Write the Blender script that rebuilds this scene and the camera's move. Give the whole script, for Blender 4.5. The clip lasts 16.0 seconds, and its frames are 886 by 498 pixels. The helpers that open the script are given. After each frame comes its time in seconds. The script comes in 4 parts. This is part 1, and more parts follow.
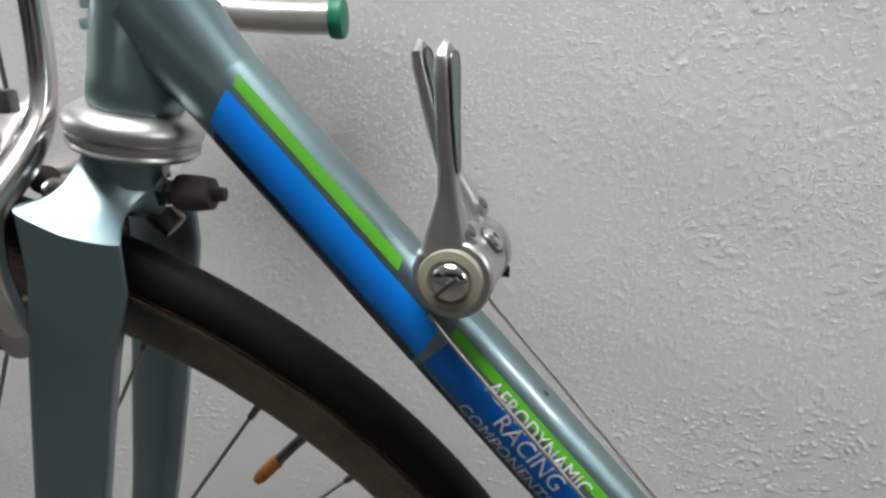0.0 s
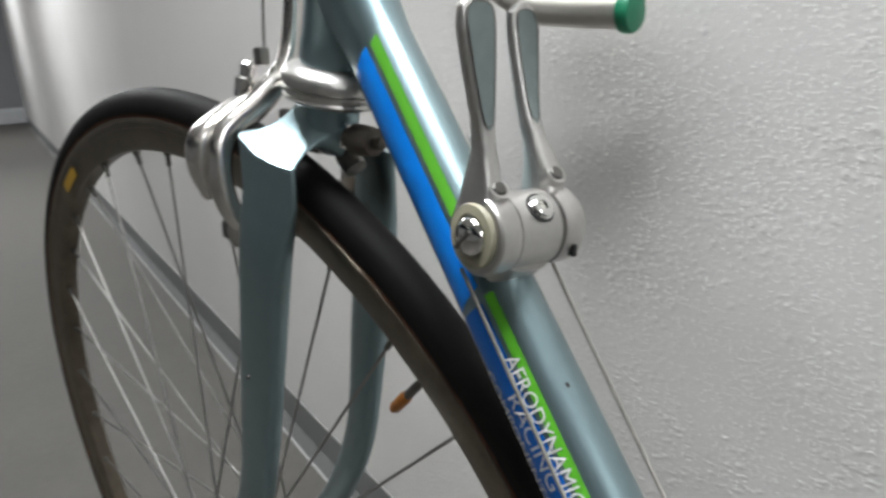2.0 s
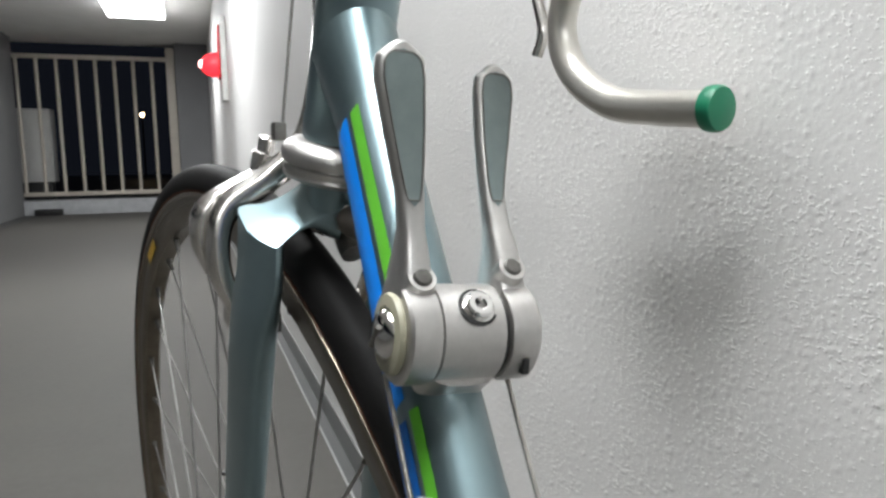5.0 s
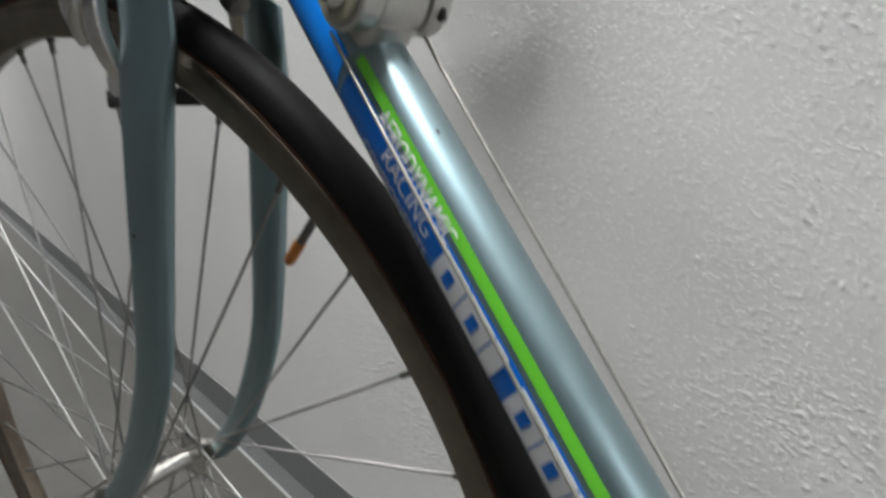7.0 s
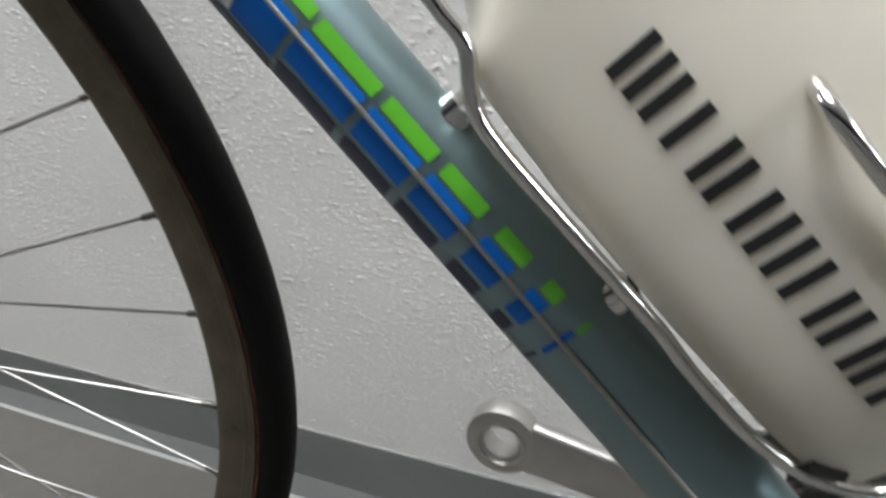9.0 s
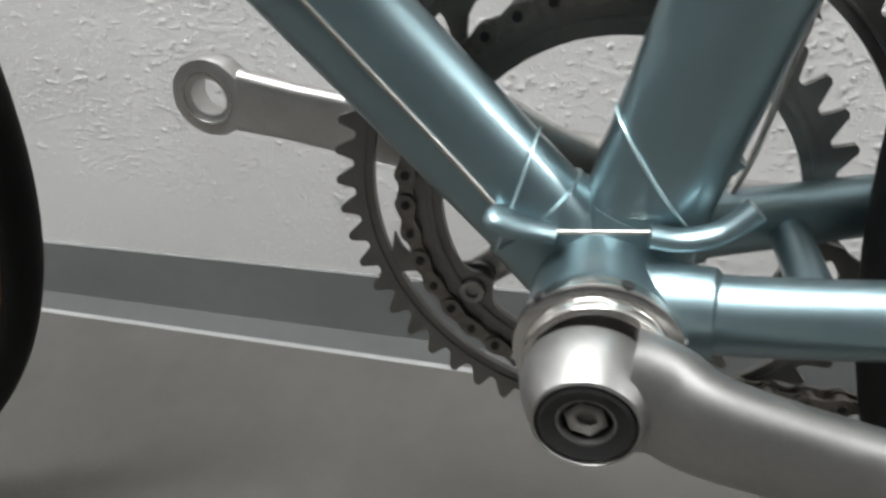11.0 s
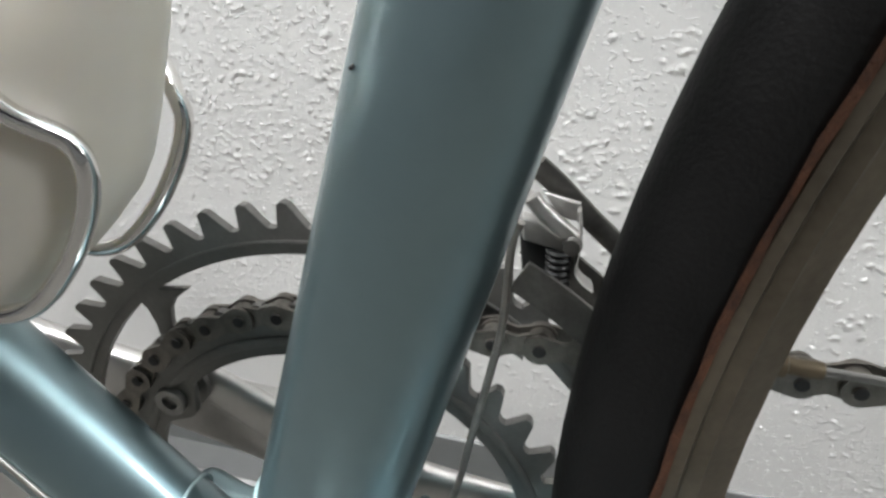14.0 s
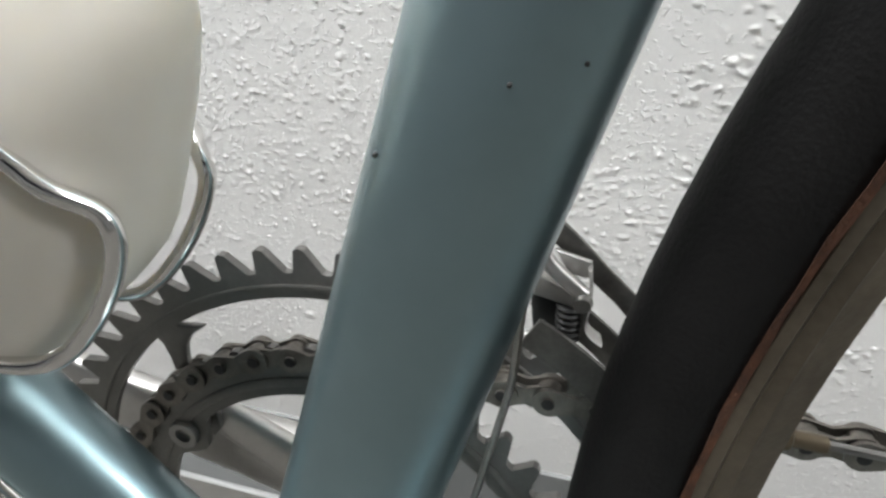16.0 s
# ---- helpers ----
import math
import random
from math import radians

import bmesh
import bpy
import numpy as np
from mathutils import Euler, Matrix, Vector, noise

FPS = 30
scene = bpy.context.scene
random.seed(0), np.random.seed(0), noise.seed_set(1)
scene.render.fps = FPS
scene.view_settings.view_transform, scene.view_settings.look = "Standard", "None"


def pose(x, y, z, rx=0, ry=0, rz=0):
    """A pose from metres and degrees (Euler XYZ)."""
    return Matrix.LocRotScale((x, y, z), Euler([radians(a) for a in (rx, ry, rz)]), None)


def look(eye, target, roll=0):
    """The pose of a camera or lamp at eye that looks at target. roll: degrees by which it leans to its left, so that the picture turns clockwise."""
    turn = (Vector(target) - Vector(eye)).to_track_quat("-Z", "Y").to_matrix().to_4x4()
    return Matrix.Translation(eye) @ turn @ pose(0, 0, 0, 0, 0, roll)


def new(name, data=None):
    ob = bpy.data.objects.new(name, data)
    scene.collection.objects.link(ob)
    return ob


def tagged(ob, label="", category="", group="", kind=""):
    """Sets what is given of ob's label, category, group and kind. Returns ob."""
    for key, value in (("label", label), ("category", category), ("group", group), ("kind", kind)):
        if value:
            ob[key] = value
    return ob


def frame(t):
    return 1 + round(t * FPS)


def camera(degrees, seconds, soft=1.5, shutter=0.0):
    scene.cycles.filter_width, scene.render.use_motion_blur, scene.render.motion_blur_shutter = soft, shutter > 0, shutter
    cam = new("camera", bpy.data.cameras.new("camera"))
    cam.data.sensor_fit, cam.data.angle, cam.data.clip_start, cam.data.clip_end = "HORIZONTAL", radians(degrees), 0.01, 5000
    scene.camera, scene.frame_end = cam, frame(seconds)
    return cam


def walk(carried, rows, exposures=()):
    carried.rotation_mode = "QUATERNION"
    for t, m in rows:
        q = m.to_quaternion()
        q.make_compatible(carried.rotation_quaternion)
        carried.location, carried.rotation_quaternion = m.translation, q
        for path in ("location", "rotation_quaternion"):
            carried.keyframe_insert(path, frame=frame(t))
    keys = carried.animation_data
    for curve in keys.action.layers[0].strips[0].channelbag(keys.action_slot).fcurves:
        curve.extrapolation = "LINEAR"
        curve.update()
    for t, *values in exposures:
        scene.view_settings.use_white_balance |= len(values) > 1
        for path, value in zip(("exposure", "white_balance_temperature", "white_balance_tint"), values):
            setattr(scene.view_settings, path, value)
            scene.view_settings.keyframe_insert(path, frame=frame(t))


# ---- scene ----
cam = camera(64.63, 16.0, soft=2.7, shutter=0.4)
PATH = [
    (0.0, (-0.2283, -0.2027, 0.7470), (-0.5563, 0.6701, 0.3856), -3.61),
    (0.5, (-0.2053, -0.1917, 0.7384), (-0.5956, 0.6602, 0.3889), -4.15),
    (1.0, (-0.1713, -0.1682, 0.7413), (-0.6976, 0.6119, 0.4032), -3.06),
    (1.5, (-0.1407, -0.1471, 0.7337), (-0.8290, 0.5000, 0.4059), -3.70),
    (2.0, (-0.1196, -0.1312, 0.7167), (-0.9363, 0.3704, 0.4315), -3.73),
    (2.5, (-0.1191, -0.1126, 0.7089), (-1.0225, 0.2461, 0.4741), -2.36),
    (3.0, (-0.1310, -0.0779, 0.7042), (-1.0733, 0.1736, 0.4831), -1.47),
    (3.5, (-0.1345, -0.0537, 0.7001), (-1.0815, 0.2010, 0.5047), -0.62),
    (4.0, (-0.1372, -0.0436, 0.7065), (-1.0824, 0.2424, 0.5491), -0.55),
    (6.5, (-0.0971, -0.1097, 0.6601), (-0.9524, 0.3725, 0.4704), -2.68),
    (7.0, (-0.0928, -0.1307, 0.6314), (-0.8642, 0.4496, 0.3702), -4.38),
    (7.5, (-0.0938, -0.1377, 0.5897), (-0.7680, 0.5229, 0.2594), -4.34),
    (8.0, (-0.0917, -0.1447, 0.5671), (-0.6694, 0.5827, 0.1968), -3.45),
    (8.5, (-0.0733, -0.1511, 0.5384), (-0.5604, 0.6239, 0.1358), -3.85),
    (9.0, (-0.0624, -0.1545, 0.5044), (-0.4791, 0.6424, 0.0669), -6.01),
    (9.5, (-0.0450, -0.1602, 0.4738), (-0.3957, 0.6399, -0.0129), -5.81),
    (10.0, (-0.0257, -0.1635, 0.4503), (-0.3361, 0.6245, -0.0814), -6.25),
    (10.2, (-0.0158, -0.1666, 0.4353), (-0.3157, 0.6238, -0.0988), -5.95),
    (12.3, (0.0727, -0.1428, 0.3838), (-0.2303, 0.6058, -0.2060), -9.69),
    (12.5, (0.0807, -0.1338, 0.3886), (-0.1884, 0.6265, -0.2026), -8.11),
    (12.8, (0.0886, -0.1176, 0.4054), (-0.1678, 0.6503, -0.1817), -7.55),
    (13.0, (0.0860, -0.1080, 0.4183), (-0.1708, 0.6592, -0.1694), -6.23),
    (13.5, (0.0853, -0.0948, 0.4392), (-0.1894, 0.7025, -0.0982), -5.32),
    (14.0, (0.0852, -0.0830, 0.4496), (-0.1992, 0.7177, -0.0777), -4.26),
    (14.5, (0.0905, -0.0765, 0.4484), (-0.2225, 0.7144, -0.0775), -4.86),
    (15.0, (0.0859, -0.0778, 0.4530), (-0.2244, 0.7167, -0.0690), -4.21),
    (15.5, (0.0833, -0.0790, 0.4574), (-0.2169, 0.7197, -0.0641), -3.86),
    (16.0, (0.0831, -0.0797, 0.4619), (-0.2095, 0.7182, -0.0651), -3.33),
]
EXPOSURES = ((0.0, 0.28), (1.5, 0.4), (3.0, 0.55), (4.0, 0.62), (6.5, 0.42), (8.0, 0.36), (8.5, 0.46), (9.0, 0.74), (10.2, 0.94), (12.5, 0.86), (13.0, 1.02), (13.5, 1.16), (16.0, 1.18))
walk(cam, [(t, look(e, a, r)) for t, e, a, r in PATH], EXPOSURES)

# ---- world and lamps ----
world = bpy.data.worlds.new("night")
world.use_nodes = True
world.node_tree.nodes["Background"].inputs[0].default_value = (0.010, 0.012, 0.018, 1)
world.node_tree.nodes["Background"].inputs[1].default_value = 0.3
scene.world = world


def area_lamp(name, eye, target, sx, sy, watts, colour):
    data = bpy.data.lights.new(name, "AREA")
    data.shape, data.size, data.size_y, data.energy, data.color = "RECTANGLE", sx, sy, watts, colour
    ob = new(name, data)
    ob.matrix_world = look(eye, target)
    return ob


LAMPS = ((-0.40, -0.25, 2.36, 40.0), (-4.4, -0.40, 2.36, 44.0), (-8.6, -0.55, 2.36, 28.0), (3.4, -0.40, 2.36, 36.0), (7.2, -0.40, 2.36, 34.0))
for lx, ly, lz, watts in LAMPS:
    area_lamp("ceiling_lamp_light", (lx, ly, lz), (lx, ly, 0), 1.10, 0.58, watts, (0.955, 0.985, 1.0))

# ---- materials ----
def mat(name, colour, rough=0.5, metal=0.0, coat=0.0, noise_scale=40.0, vary=0.08, bump=0.0, bump_scale=200.0, rough_vary=0.08, spec=0.5):
    m = bpy.data.materials.new(name)
    m.use_nodes = True
    nt = m.node_tree
    b = nt.nodes["Principled BSDF"]
    b.inputs["Roughness"].default_value = rough
    b.inputs["Metallic"].default_value = metal
    b.inputs["Coat Weight"].default_value = coat
    b.inputs["Coat Roughness"].default_value = 0.08
    b.inputs["Specular IOR Level"].default_value = spec
    tc = nt.nodes.new("ShaderNodeTexCoord")
    n1 = nt.nodes.new("ShaderNodeTexNoise")
    n1.inputs["Scale"].default_value, n1.inputs["Detail"].default_value = noise_scale, 6
    n2 = nt.nodes.new("ShaderNodeTexNoise")
    n2.inputs["Scale"].default_value, n2.inputs["Detail"].default_value = noise_scale * 9, 3
    for n in (n1, n2):
        nt.links.new(tc.outputs["Object"], n.inputs["Vector"])
    add = nt.nodes.new("ShaderNodeMath")
    add.operation = "MULTIPLY_ADD"
    nt.links.new(n2.outputs["Fac"], add.inputs[0])
    add.inputs[1].default_value = 0.4
    nt.links.new(n1.outputs["Fac"], add.inputs[2])
    ramp = nt.nodes.new("ShaderNodeValToRGB")
    ramp.color_ramp.elements[0].position, ramp.color_ramp.elements[1].position = 0.45, 0.95
    ramp.color_ramp.elements[0].color = (*[c * (1 - vary) for c in colour], 1)
    ramp.color_ramp.elements[1].color = (*[min(1, c * (1 + vary)) for c in colour], 1)
    nt.links.new(add.outputs[0], ramp.inputs["Fac"])
    nt.links.new(ramp.outputs["Color"], b.inputs["Base Color"])
    mr = nt.nodes.new("ShaderNodeMapRange")
    mr.inputs["To Min"].default_value, mr.inputs["To Max"].default_value = max(0.02, rough - rough_vary), min(1, rough + rough_vary)
    nt.links.new(n1.outputs["Fac"], mr.inputs["Value"])
    nt.links.new(mr.outputs["Result"], b.inputs["Roughness"])
    if bump:
        bp = nt.nodes.new("ShaderNodeBump")
        n3 = nt.nodes.new("ShaderNodeTexNoise")
        n3.inputs["Scale"].default_value, n3.inputs["Detail"].default_value = bump_scale, 4
        nt.links.new(tc.outputs["Object"], n3.inputs["Vector"])
        nt.links.new(n3.outputs["Fac"], bp.inputs["Height"])
        bp.inputs["Strength"].default_value, bp.inputs["Distance"].default_value = bump, 0.002
        nt.links.new(bp.outputs["Normal"], b.inputs["Normal"])
    return m


def emit(name, colour, strength):
    m = mat(name, colour)
    b = m.node_tree.nodes["Principled BSDF"]
    b.inputs["Emission Color"].default_value, b.inputs["Emission Strength"].default_value = (*colour, 1), strength
    return m


PAINT = mat("pale_blue_metallic_paint", (0.228, 0.314, 0.336), 0.39, 0.95, 0.6, 14, 0.06, 0.03, 2500, 0.04)
PAINT.node_tree.nodes["Principled BSDF"].inputs["Coat Roughness"].default_value = 0.045
CRANKM = mat("brushed_crank_alloy", (0.35, 0.343, 0.33), 0.44, 1.0, 0.0, 50, 0.10, 0.03, 1200, 0.06)
BOLTM = mat("worn_grey_bolt", (0.24, 0.23, 0.21), 0.45, 0.3, 0.0, 200, 0.2)
LUG = mat("lug_edge_paint", (0.42, 0.56, 0.58), 0.3, 0.5, 0.6, 30, 0.05)
ALLOY = mat("polished_alloy", (0.66, 0.64, 0.61), 0.24, 1.0, 0.0, 40, 0.08, 0.02, 900, 0.07)
SATIN = mat("satin_alloy", (0.56, 0.548, 0.53), 0.40, 1.0, 0.0, 50, 0.10, 0.03, 1200, 0.06)
CHROME = mat("chrome_wire", (0.74, 0.73, 0.71), 0.13, 1.0, 0.0, 30, 0.05)
STEEL = mat("spoke_steel", (0.31, 0.305, 0.295), 0.38, 1.0, 0.0, 60, 0.12)
DARKSTEEL = mat("dark_worn_steel", (0.15, 0.145, 0.135), 0.40, 0.85, 0.0, 90, 0.3, 0.1, 600)
RINGALLOY = mat("grey_chainring_alloy", (0.20, 0.195, 0.185), 0.42, 0.8, 0.0, 60, 0.15, 0.08, 800)
CHAINM = mat("oily_chain_steel", (0.20, 0.185, 0.165), 0.38, 0.9, 0.0, 200, 0.35, 0.1, 900)
PIN = mat("dark_pin", (0.03, 0.03, 0.03), 0.5, 0.4)
RUBBER = mat("black_tyre_rubber", (0.0065, 0.0062, 0.006), 0.62, 0.0, 0.0, 60, 0.25, 0.12, 900, 0.08, 0.16)
GUM = mat("tan_base_tape", (0.085, 0.031, 0.013), 0.85, 0.0, 0.0, 160, 0.6, 0.3, 900)
RIMM = mat("worn_grey_rim_alloy", (0.165, 0.140, 0.108), 0.31, 0.85, 0.0, 50, 0.25, 0.08, 700)
DARKRUB = mat("black_plastic", (0.010, 0.010, 0.0095), 0.5, 0.0, 0.0, 80, 0.2)
GREYINS = mat("grey_lever_inlay", (0.225, 0.275, 0.272), 0.45, 0.15, 0.0, 200, 0.08)
CREAM = mat("yellowed_nylon_washer", (0.29, 0.275, 0.20), 0.5, 0.0, 0.0, 90, 0.08)
GREEN = mat("green_decal", (0.085, 0.36, 0.02), 0.38, 0.0, 0.4, 50, 0.06, 0.0)
BLUE = mat("bright_blue_decal", (0.0, 0.205, 0.75), 0.42, 0.0, 0.1, 50, 0.06, 0.0, 200, 0.05, 0.3)
DEEP = mat("deep_blue_decal", (0.0, 0.105, 0.43), 0.42, 0.0, 0.1, 50, 0.10, 0.0, 200, 0.05, 0.3)
NAVY = mat("navy_decal", (0.006, 0.012, 0.06), 0.36, 0.0, 0.4, 50, 0.1)
WHITE = mat("white_decal", (0.60, 0.61, 0.62), 0.4, 0.0, 0.3, 50, 0.04)
BLACK = mat("black_print", (0.012, 0.012, 0.013), 0.45, 0.0, 0.0, 60, 0.1)
BRASS = mat("orange_valve_cap", (0.46, 0.17, 0.035), 0.45, 0.25, 0.0, 200, 0.2)
YELLOW = mat("yellow_sticker", (0.55, 0.33, 0.03), 0.5)
BARM = mat("pale_alloy_handlebar", (0.62, 0.60, 0.55), 0.33, 0.75, 0.2, 20, 0.06)
PLUG = mat("green_bar_plug", (0.008, 0.20, 0.10), 0.45, 0.0, 0.1, 60, 0.06)
BOTTLE = mat("milky_plastic", (0.61, 0.575, 0.505), 0.40, 0.0, 0.0, 12, 0.03, 0.03, 300)
BOTTLE.node_tree.nodes["Principled BSDF"].inputs["Subsurface Weight"].default_value = 0.6
BOTTLE.node_tree.nodes["Principled BSDF"].inputs["Subsurface Radius"].default_value = (0.02, 0.018, 0.014)
BOTTLE.node_tree.nodes["Principled BSDF"].inputs["Subsurface Scale"].default_value = 0.7
BROWN = mat("brown_brake_rubber", (0.10, 0.085, 0.07), 0.7, 0.0, 0.0, 200, 0.2)
CABLE = mat("steel_cable", (0.42, 0.40, 0.37), 0.35, 0.9, 0.0, 300, 0.2)
FENCE = mat("cream_painted_steel", (0.46, 0.42, 0.36), 0.5, 0.0, 0.0, 8, 0.06)
# near-black on unseen walls, so that the frame paint reflects darkness
DARKWALL = mat("dark_unseen_wall_paint", (0.11, 0.11, 0.11), 0.8, 0.0, 0.0, 6, 0.05, 0.3, 60)
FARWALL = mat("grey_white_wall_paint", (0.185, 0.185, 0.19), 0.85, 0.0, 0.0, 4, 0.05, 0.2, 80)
CEILM = mat("ceiling_paint", (0.75, 0.74, 0.72), 0.85, 0.0, 0.0, 4, 0.04, 0.2, 80)
CONC = mat("kerb_concrete", (0.40, 0.41, 0.42), 0.8, 0.0, 0.0, 12, 0.12, 0.3, 90)
GUTTER = mat("grey_gutter_coating", (0.072, 0.073, 0.072), 0.70, 0.0, 0.0, 7, 0.12, 0.12, 150)
SKIRT = mat("grey_skirting_coating", (0.165, 0.168, 0.165), 0.60, 0.0, 0.0, 7, 0.10, 0.15, 150)
RED = emit("red_signal_lens", (0.9, 0.02, 0.03), 1.5)
LAMPGLOW = emit("lamp_diffuser", (0.97, 0.985, 1.0), 7.0)
STREET = emit("distant_street_light", (1.0, 0.72, 0.36), 12.0)
BOXM = mat("white_equipment", (0.62, 0.62, 0.60), 0.5)


def floor_material():
    m = mat("worn_grey_floor_sheet", (0.078, 0.074, 0.067), 0.68, 0.0, 0.0, 5, 0.14, 0.12, 400, 0.10, 0.25)
    return m


FLOORM = floor_material()
LIP = mat("pale_floor_edge_sealant", (0.26, 0.26, 0.255), 0.5, 0.0, 0.0, 40, 0.12, 0.2, 200)


def stucco():
    m = bpy.data.materials.new("white_spatter_stucco")
    m.use_nodes = True
    nt = m.node_tree
    b = nt.nodes["Principled BSDF"]
    b.inputs["Roughness"].default_value = 0.62
    b.inputs["Specular IOR Level"].default_value = 0.35
    tc = nt.nodes.new("ShaderNodeTexCoord")
    big = nt.nodes.new("ShaderNodeTexNoise")
    big.inputs["Scale"].default_value, big.inputs["Detail"].default_value = 1.7, 5
    fine = nt.nodes.new("ShaderNodeTexNoise")
    fine.inputs["Scale"].default_value, fine.inputs["Detail"].default_value = 420, 3
    for n in (big, fine):
        nt.links.new(tc.outputs["Object"], n.inputs["Vector"])
    ramp = nt.nodes.new("ShaderNodeValToRGB")
    ramp.color_ramp.elements[0].position, ramp.color_ramp.elements[1].position = 0.3, 0.75
    ramp.color_ramp.elements[0].color = (0.66, 0.645, 0.63, 1)
    ramp.color_ramp.elements[1].color = (0.73, 0.72, 0.70, 1)
    nt.links.new(big.outputs["Fac"], ramp.inputs["Fac"])
    nt.links.new(ramp.outputs["Color"], b.inputs["Base Color"])
    bp = nt.nodes.new("ShaderNodeBump")
    bp.inputs["Strength"].default_value, bp.inputs["Distance"].default_value = 0.35, 0.0006
    nt.links.new(fine.outputs["Fac"], bp.inputs["Height"])
    # small sharp spatter, denser in some patches than in others
    stretch = nt.nodes.new("ShaderNodeMapping")
    stretch.inputs["Scale"].default_value = (0.75, 1.0, 1.0)
    nt.links.new(tc.outputs["Object"], stretch.inputs["Vector"])
    spat = nt.nodes.new("ShaderNodeTexNoise")
    spat.inputs["Scale"].default_value, spat.inputs["Detail"].default_value, spat.inputs["Roughness"].default_value = 430, 1.5, 0.5
    nt.links.new(stretch.outputs["Vector"], spat.inputs["Vector"])
    where = nt.nodes.new("ShaderNodeTexNoise")
    where.inputs["Scale"].default_value, where.inputs["Detail"].default_value = 14, 2
    nt.links.new(tc.outputs["Object"], where.inputs["Vector"])
    bias = nt.nodes.new("ShaderNodeMath")
    bias.operation = "MULTIPLY_ADD"
    nt.links.new(where.outputs["Fac"], bias.inputs[0])
    bias.inputs[1].default_value = 0.30
    nt.links.new(spat.outputs["Fac"], bias.inputs[2])
    step = nt.nodes.new("ShaderNodeMapRange")
    step.interpolation_type = "SMOOTHSTEP"
    step.inputs["From Min"].default_value, step.inputs["From Max"].default_value = 0.752, 0.845
    nt.links.new(bias.outputs[0], step.inputs["Value"])
    bp2 = nt.nodes.new("ShaderNodeBump")
    bp2.inputs["Strength"].default_value, bp2.inputs["Distance"].default_value = 0.6, 0.0006
    nt.links.new(step.outputs["Result"], bp2.inputs["Height"])
    nt.links.new(bp.outputs["Normal"], bp2.inputs["Normal"])
    nt.links.new(bp2.outputs["Normal"], b.inputs["Normal"])
    return m


STUCCO = stucco()

# ---- mesh helpers ----
def mesh_object(name, verts, faces, material, parent=None, label="", smooth=True, angle=38):
    me = bpy.data.meshes.new(name)
    me.from_pydata([tuple(v) for v in verts], [], faces)
    bm = bmesh.new()
    bm.from_mesh(me)
    bmesh.ops.recalc_face_normals(bm, faces=bm.faces)
    bm.to_mesh(me)
    bm.free()
    me.materials.append(material)
    if smooth:
        me.polygons.foreach_set("use_smooth", [True] * len(me.polygons))
        me.set_sharp_from_angle(angle=radians(angle))
    ob = new(name, me)
    if parent:
        ob.parent = parent
    if label:
        tagged(ob, label)
    return ob


class Geo:
    """Collects verts and faces of one mesh."""

    def __init__(self):
        self.v, self.f = [], []

    def add(self, verts, faces):
        k = len(self.v)
        self.v += [Vector(q) for q in verts]
        self.f += [tuple(i + k for i in f) for f in faces]
        return self

    def frayed(self, amount):
        rng = random.Random(5)
        self.v = [q + Vector((rng.uniform(-1, 1), rng.uniform(-1, 1), rng.uniform(-1, 1))) * amount for q in self.v]
        return self

    def moved(self, m):
        self.v = [m @ q for q in self.v]
        return self

    def put(self, name, material, parent=None, label="", smooth=True, angle=38):
        return mesh_object(name, self.v, self.f, material, parent, label, smooth, angle)


def per(value, count):
    return list(value) if isinstance(value, (list, tuple)) else [value] * count


def sweep(pts, ra, rb, side=(0, 1, 0), n=20, power=2.0, closed=False, caps=True):
    """A tube along pts; ra: half width along side, rb: along the third way; power above 2 makes it boxier."""
    pts = [Vector(q) for q in pts]
    k = len(pts)
    ra, rb = per(ra, k), per(rb, k)
    verts, faces = [], []
    last = Vector(side)
    for i, q in enumerate(pts):
        a, b = pts[i - 1] if (i or closed) else pts[i], pts[(i + 1) % k] if (i + 1 < k or closed) else pts[i]
        tan = (b - a).normalized()
        s = (last - tan * last.dot(tan)).normalized()
        w = tan.cross(s)
        last = s
        for j in range(n):
            c, d = math.cos(2 * math.pi * j / n), math.sin(2 * math.pi * j / n)
            e = 2 / power
            verts.append(q + s * (ra[i] * math.copysign(abs(c) ** e, c)) + w * (rb[i] * math.copysign(abs(d) ** e, d)))
    for i in range(k if closed else k - 1):
        for j in range(n):
            a, b, i2 = i * n + j, i * n + (j + 1) % n, ((i + 1) % k) * n
            faces.append((a, b, i2 + (j + 1) % n, i2 + j))
    if caps and not closed:
        faces.append(tuple(range(n)))
        faces.append(tuple(range((k - 1) * n, k * n)))
    return verts, faces


def lathe(profile, origin, axis, n=40, closed_profile=False):
    """Turns (radius, height along the axis) pairs round the axis."""
    axis = Vector(axis).normalized()
    a = axis.orthogonal().normalized()
    b = axis.cross(a)
    o = Vector(origin)
    verts, faces = [], []
    for r, h in profile:
        for j in range(n):
            t = 2 * math.pi * j / n
            verts.append(o + axis * h + (a * math.cos(t) + b * math.sin(t)) * r)
    k = len(profile)
    for i in range(k if closed_profile else k - 1):
        for j in range(n):
            i2 = (i + 1) % k
            faces.append((i * n + j, i * n + (j + 1) % n, i2 * n + (j + 1) % n, i2 * n + j))
    if not closed_profile:
        if profile[0][0] > 1e-5:
            faces.append(tuple(range(n)))
        if profile[-1][0] > 1e-5:
            faces.append(tuple(range((k - 1) * n, k * n)))
    return verts, faces


def box(x0, x1, y0, y1, z0, z1, bev=0.0):
    bm = bmesh.new()
    bmesh.ops.create_cube(bm, size=1)
    for v in bm.verts:
